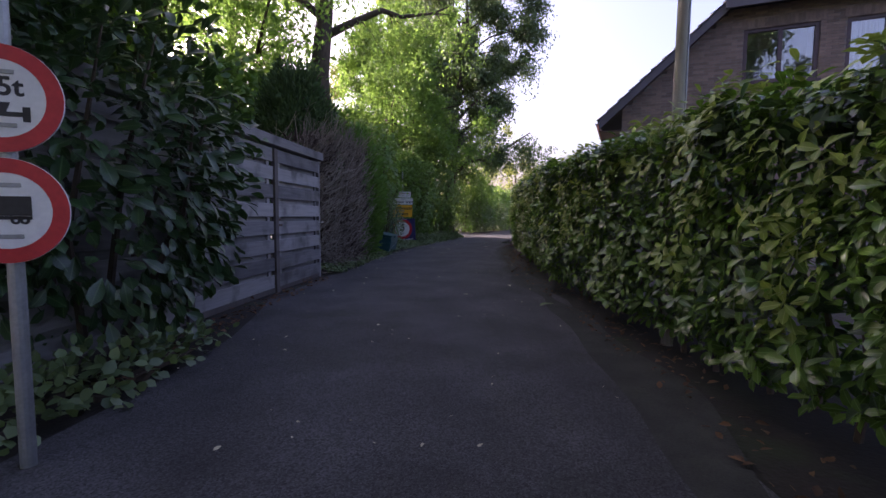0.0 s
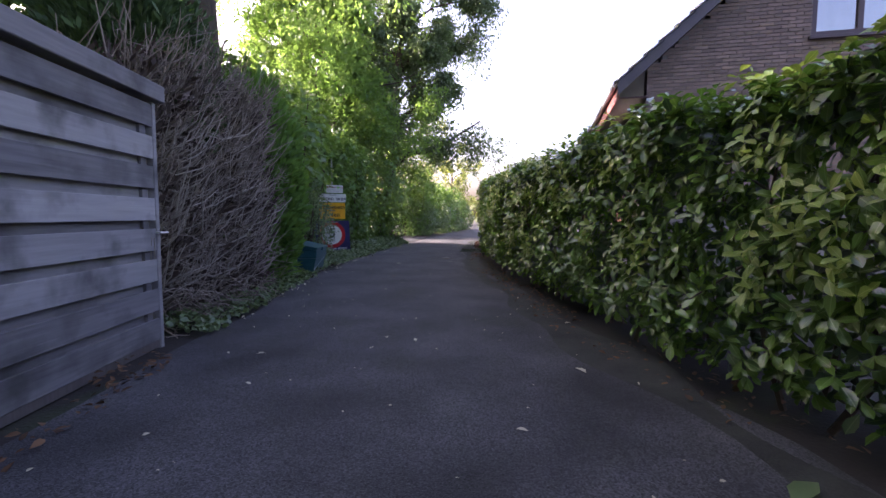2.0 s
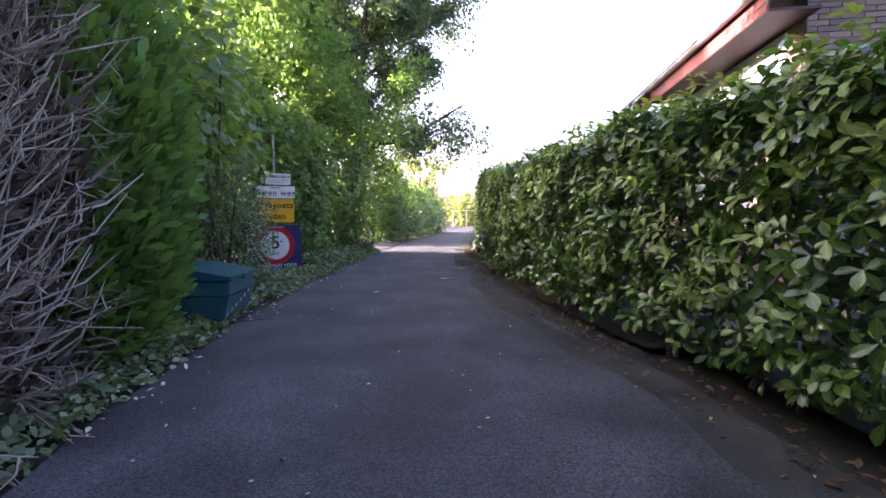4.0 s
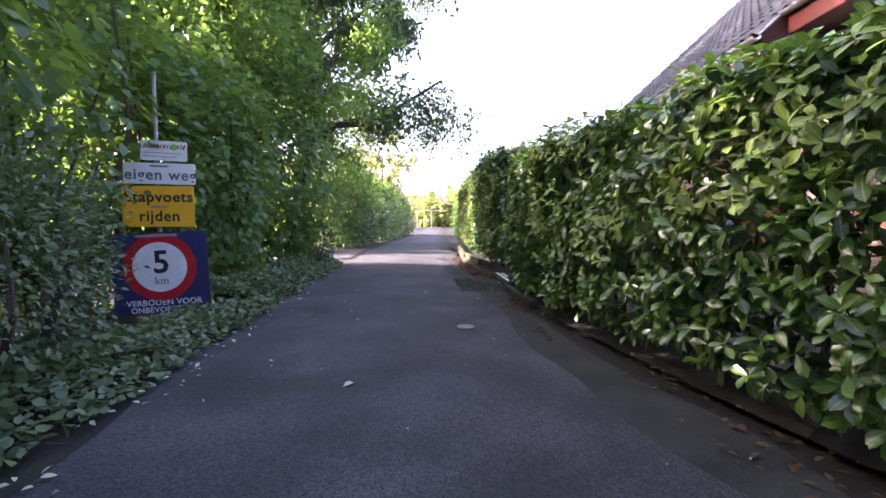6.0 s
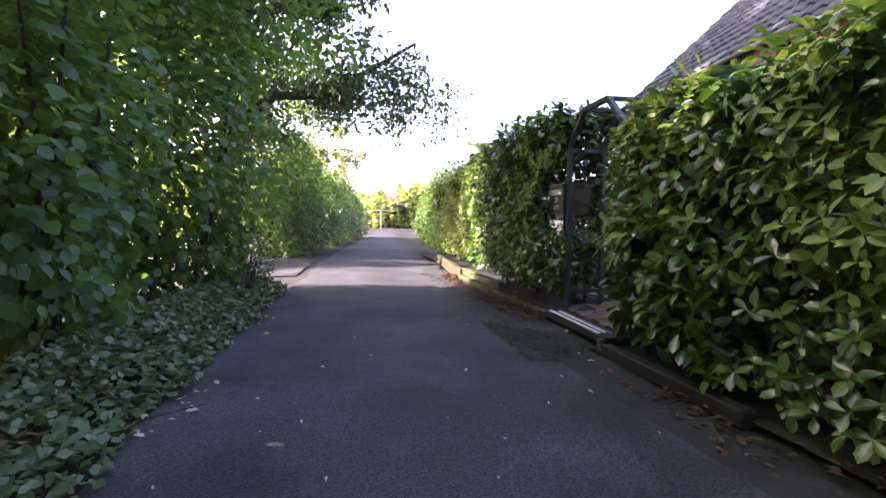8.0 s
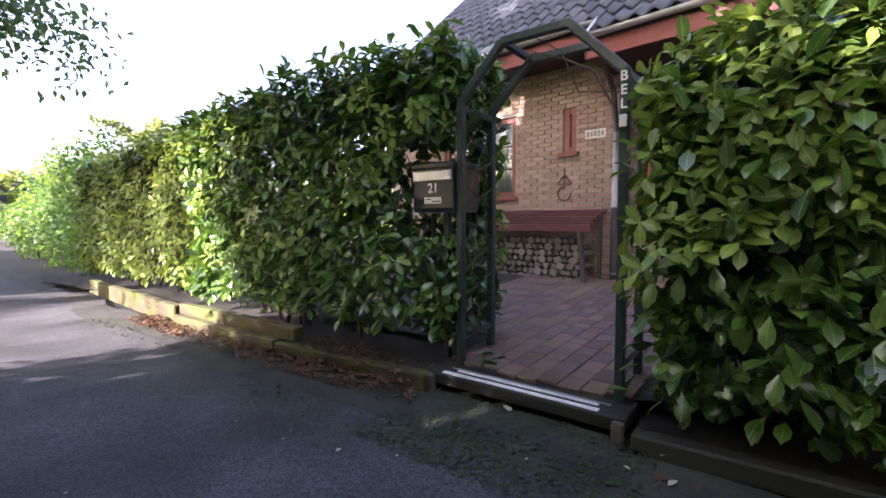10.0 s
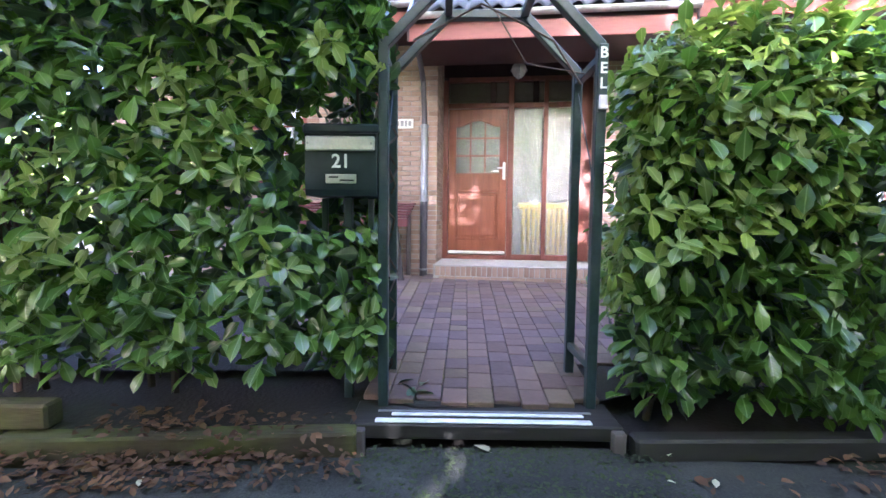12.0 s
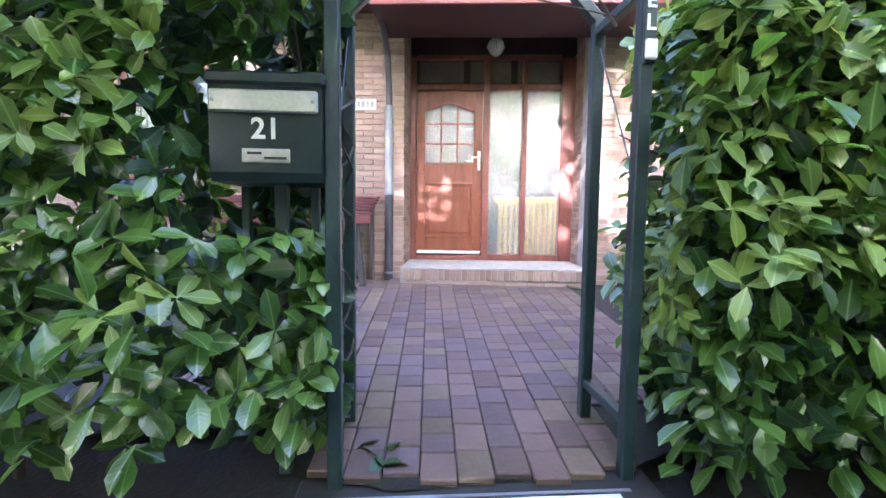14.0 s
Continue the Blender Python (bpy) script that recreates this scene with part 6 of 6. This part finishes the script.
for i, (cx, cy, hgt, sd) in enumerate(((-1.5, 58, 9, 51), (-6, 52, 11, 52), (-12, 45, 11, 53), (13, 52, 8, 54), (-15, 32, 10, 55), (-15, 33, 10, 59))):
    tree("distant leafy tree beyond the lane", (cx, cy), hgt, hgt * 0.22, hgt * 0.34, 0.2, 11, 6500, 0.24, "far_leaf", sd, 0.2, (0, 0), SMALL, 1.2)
# out of view behind the camera, added to cut the sky light at the start
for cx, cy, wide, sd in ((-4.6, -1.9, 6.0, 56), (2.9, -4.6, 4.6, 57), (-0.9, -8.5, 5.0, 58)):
    tree("unseen leafy tree added over the start of the lane to darken it", (cx, cy), 12.5, 4.8, wide, 0.3, 19, 60000, 0.18, "tree_leaf_grey", sd, 0.2, (0, 0), SMALL, 4.6)
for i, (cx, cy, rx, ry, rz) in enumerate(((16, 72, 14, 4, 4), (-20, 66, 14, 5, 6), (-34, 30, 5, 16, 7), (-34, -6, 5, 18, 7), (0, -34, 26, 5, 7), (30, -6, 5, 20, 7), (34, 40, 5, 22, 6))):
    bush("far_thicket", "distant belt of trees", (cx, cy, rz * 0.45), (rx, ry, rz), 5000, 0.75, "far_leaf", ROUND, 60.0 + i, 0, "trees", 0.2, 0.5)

# low house with a white pergola at the lane's end
fh = thing("bungalow", "low pale house with dark roof and pale pergola", "house", pose(5.4, 68, 0, 0, 0, -8))
part("wall", Mesh().box((0.2, 4, -0.03), (14, 10, 2.5)), "render", fh)
part("roof", Mesh().prism([(-0.8, 2.4), (7, 5.2), (14.8, 2.4), (14.8, 2.25), (-0.8, 2.25)], 1, 3.2, 11), "tile", fh, "dark low-pitched roof")
for x in (-2.4, -0.6):
    part("pergola_post", Mesh().box((x - 0.09, 0.0, -0.03), (x + 0.09, 0.18, 2.1), None, 0.01), "cream_trim", fh)
part("pergola_beam", Mesh().box((-2.7, 0.0, 2.1), (1.5, 0.16, 2.22), None, 0.01), "cream_trim", fh, "pale beam")
nh = thing("neighbour_house", "neighbouring house with pale gable trim behind bushes", "house", pose(-13.5, 9.5, 0, 0, 0, 35))
part("wall", Mesh().box((-4, 0, -0.03), (4, 7, 5.0)).prism([(-4, 5.0), (4, 5.0), (0, 8.2)], 1, 0.0, 7), "brick", nh)
part("roof", Mesh().prism([(-4.7, 4.6), (0, 8.5), (4.7, 4.6), (4.7, 4.8), (0, 8.75), (-4.7, 4.8)], 1, -0.3, 7.4), "tile", nh)
part("barge_board", Mesh().prism([(-4.7, 4.4), (0, 8.3), (4.7, 4.4), (4.7, 4.65), (0, 8.6), (-4.7, 4.65)], 1, -0.36, -0.31), "cream_trim", nh, "cream barge board")
part("window", Mesh().box((-0.8, -0.03, 2.8), (0.8, 0.05, 4.2), None, 0.01), "frame_brown", nh)

# timber pole in the hedge
tp = thing("timber_pole", "tall weathered round timber pole standing in the hedge", "pole", pose(1.24, 4.18, 0, 0, 0, 0))
part("pole", Mesh().tube([(0, 0, -0.05), (0.0, 0, 1.5), (0.015, 0, 3.5), (0.0, 0, 6.5)], [0.050, 0.047, 0.044, 0.040], 14), "pole", tp, "", True)
part("cable", Mesh().tube([(0.052, 0, 0.1), (0.064, 0, 3), (0.050, 0, 6.4)], 0.008, 5), "galv", tp)

# ---------------------------------------------------------------- fallen leaves and small matter


def scatter(label, line_in, n, width, size, material, z=0.012, lift=0.03, name="fallen_leaves", wide=1.0, shape=LAUREL):
    s = rng.random(n)
    p, nr, _ = along_line(line_in, s)
    w = (rng.random(n) - 0.5) * width
    keep = lumps(np.c_[p + nr * w[:, None], 0 * s], 0.9, 77.0) > -0.25 + 0.4 * rng.random(n) - 0.2
    pos = np.c_[p + nr * w[:, None], z + lift * rng.random(n)][keep]
    m = len(pos)
    an = rng.random(m) * math.tau
    al = np.c_[np.cos(an), np.sin(an), rng.normal(size=m) * 0.25]
    ob = new(name, leaf_data(name, material, pos, al, unit(np.c_[rng.normal(size=(m, 2)) * 0.35, np.ones(m)]), size * (0.5 + 0.8 * rng.random(m)), shape, wide))
    return tagged(ob, label, "leaves", kind="stuff")


EDGE_R = [(1.35, 0), (1.1, 3), (0.6, 6), (0.02, 8.5), (-0.38, 12), (-0.52, 15), (-0.42, 16.8)]
scatter("brown dead laurel leaves under the hedge", EDGE_R, 900, 0.5, 0.06, "litter")
scatter("brown dead leaves against the sleepers", [(-0.32, 18.95), (-0.30, 20.2), (-0.22, 21.6), (-0.1, 23)], 2600, 0.28, 0.048, "litter", 0.012, 0.05)
scatter("brown dead leaves below the gate hedge", [(-0.2, 19.0), (-0.05, 20.2)], 240, 0.3, 0.055, "litter", 0.125, 0.02)
scatter("brown dead leaves in the wet edge", [(-0.42, 17.6), (-0.6, 16)], 130, 0.3, 0.06, "litter")
scatter("brown dead leaves at the foot of the fence", [(-2.6, 2.2), (-3.1, 4.6), (-3.45, 7.2)], 420, 0.35, 0.06, "litter")
scatter("dry leaves along the ivy", [(-3.5, 8), (-3.7, 12), (-3.6, 16), (-3.2, 20)], 230, 0.35, 0.05, "pale_leaf")
scatter("small moss tufts and weeds before the gate", [(-0.62, 17.6), (-0.52, 19.0)], 5200, 0.75, 0.026, "moss", 0.008, 0.012, "moss_tufts", 1.3, SMALL)
scatter("moss tufts along the lane edge", [(-0.75, 19.0), (-0.55, 21), (-0.35, 23.5)], 1200, 0.35, 0.03, "moss", 0.006, 0.012, "moss_tufts", 1.3, SMALL)
scatter("tiny leaf scraps on the asphalt", [(-0.5, 0), (-1.4, 6), (-2.2, 12), (-2.0, 20)], 260, 3.2, 0.03, "pale_leaf", 0.022, 0.006)
for x, y, sz, mt in ((-0.28, 6.98, 0.10, "pale_leaf"), (-0.77, 6.0, 0.07, "pale_leaf"), (-0.02, 8.34, 0.08, "pale_leaf"), (-2.71, 7.2, 0.07, "pale_leaf"), (-2.48, 13.98, 0.12, "pale_leaf"), (-1.2, 5.0, 0.08, "litter"), (0.35, 5.6, 0.2, "privet"), (-0.26, 17.55, 0.06, "pale_leaf"), (-0.5, 17.5, 0.06, "pale_leaf"), (-0.34, 19.82, 0.06, "pale_leaf"), (-0.17, 18.45, 0.09, "pale_leaf"), (-2.3, 11.9, 0.09, "litter"), (-1.75, 7.7, 0.07, "pale_leaf"), (-1.5, 7.7, 0.07, "pale_leaf")):
    an = random.random() * 6
    k = leaf_data("fallen_leaf", mt, np.zeros((1, 3)), np.array([[math.cos(an), math.sin(an), 0.02]]), np.array([[0, 0, 1.0]]), sz)
    ob = tagged(new("fallen_leaf", k), "single dry leaf lying on the asphalt", "leaf", "leaves on the lane")
    ob.location = (x, y, 0.024)
gl = thing("fallen_twig", "wilted laurel sprig on the threshold", "leaf", pose(0.22, 18.75, 0.165))
n = 7
leaves("leaves", "laurel_dark", gl, rng.normal(size=(n, 3)) * [0.05, 0.05, 0.008], unit(rng.normal(size=(n, 3)) * [1, 1, 0.25]), unit(rng.normal(size=(n, 3)) * 0.4 + [0, 0, 1]), 0.11)
mh = thing("valve_cover", "small round iron valve cover in the asphalt", "cover", pose(-1.38, 15.45, 0.018))
part("cover", Mesh().tube([(0, 0, -0.03), (0, 0, 0.006)], 0.085, 20), "mortar_dark", mh)
part("ring", Mesh().tube([(0, 0, -0.03), (0, 0, 0.003)], 0.11, 20), "iron", mh)
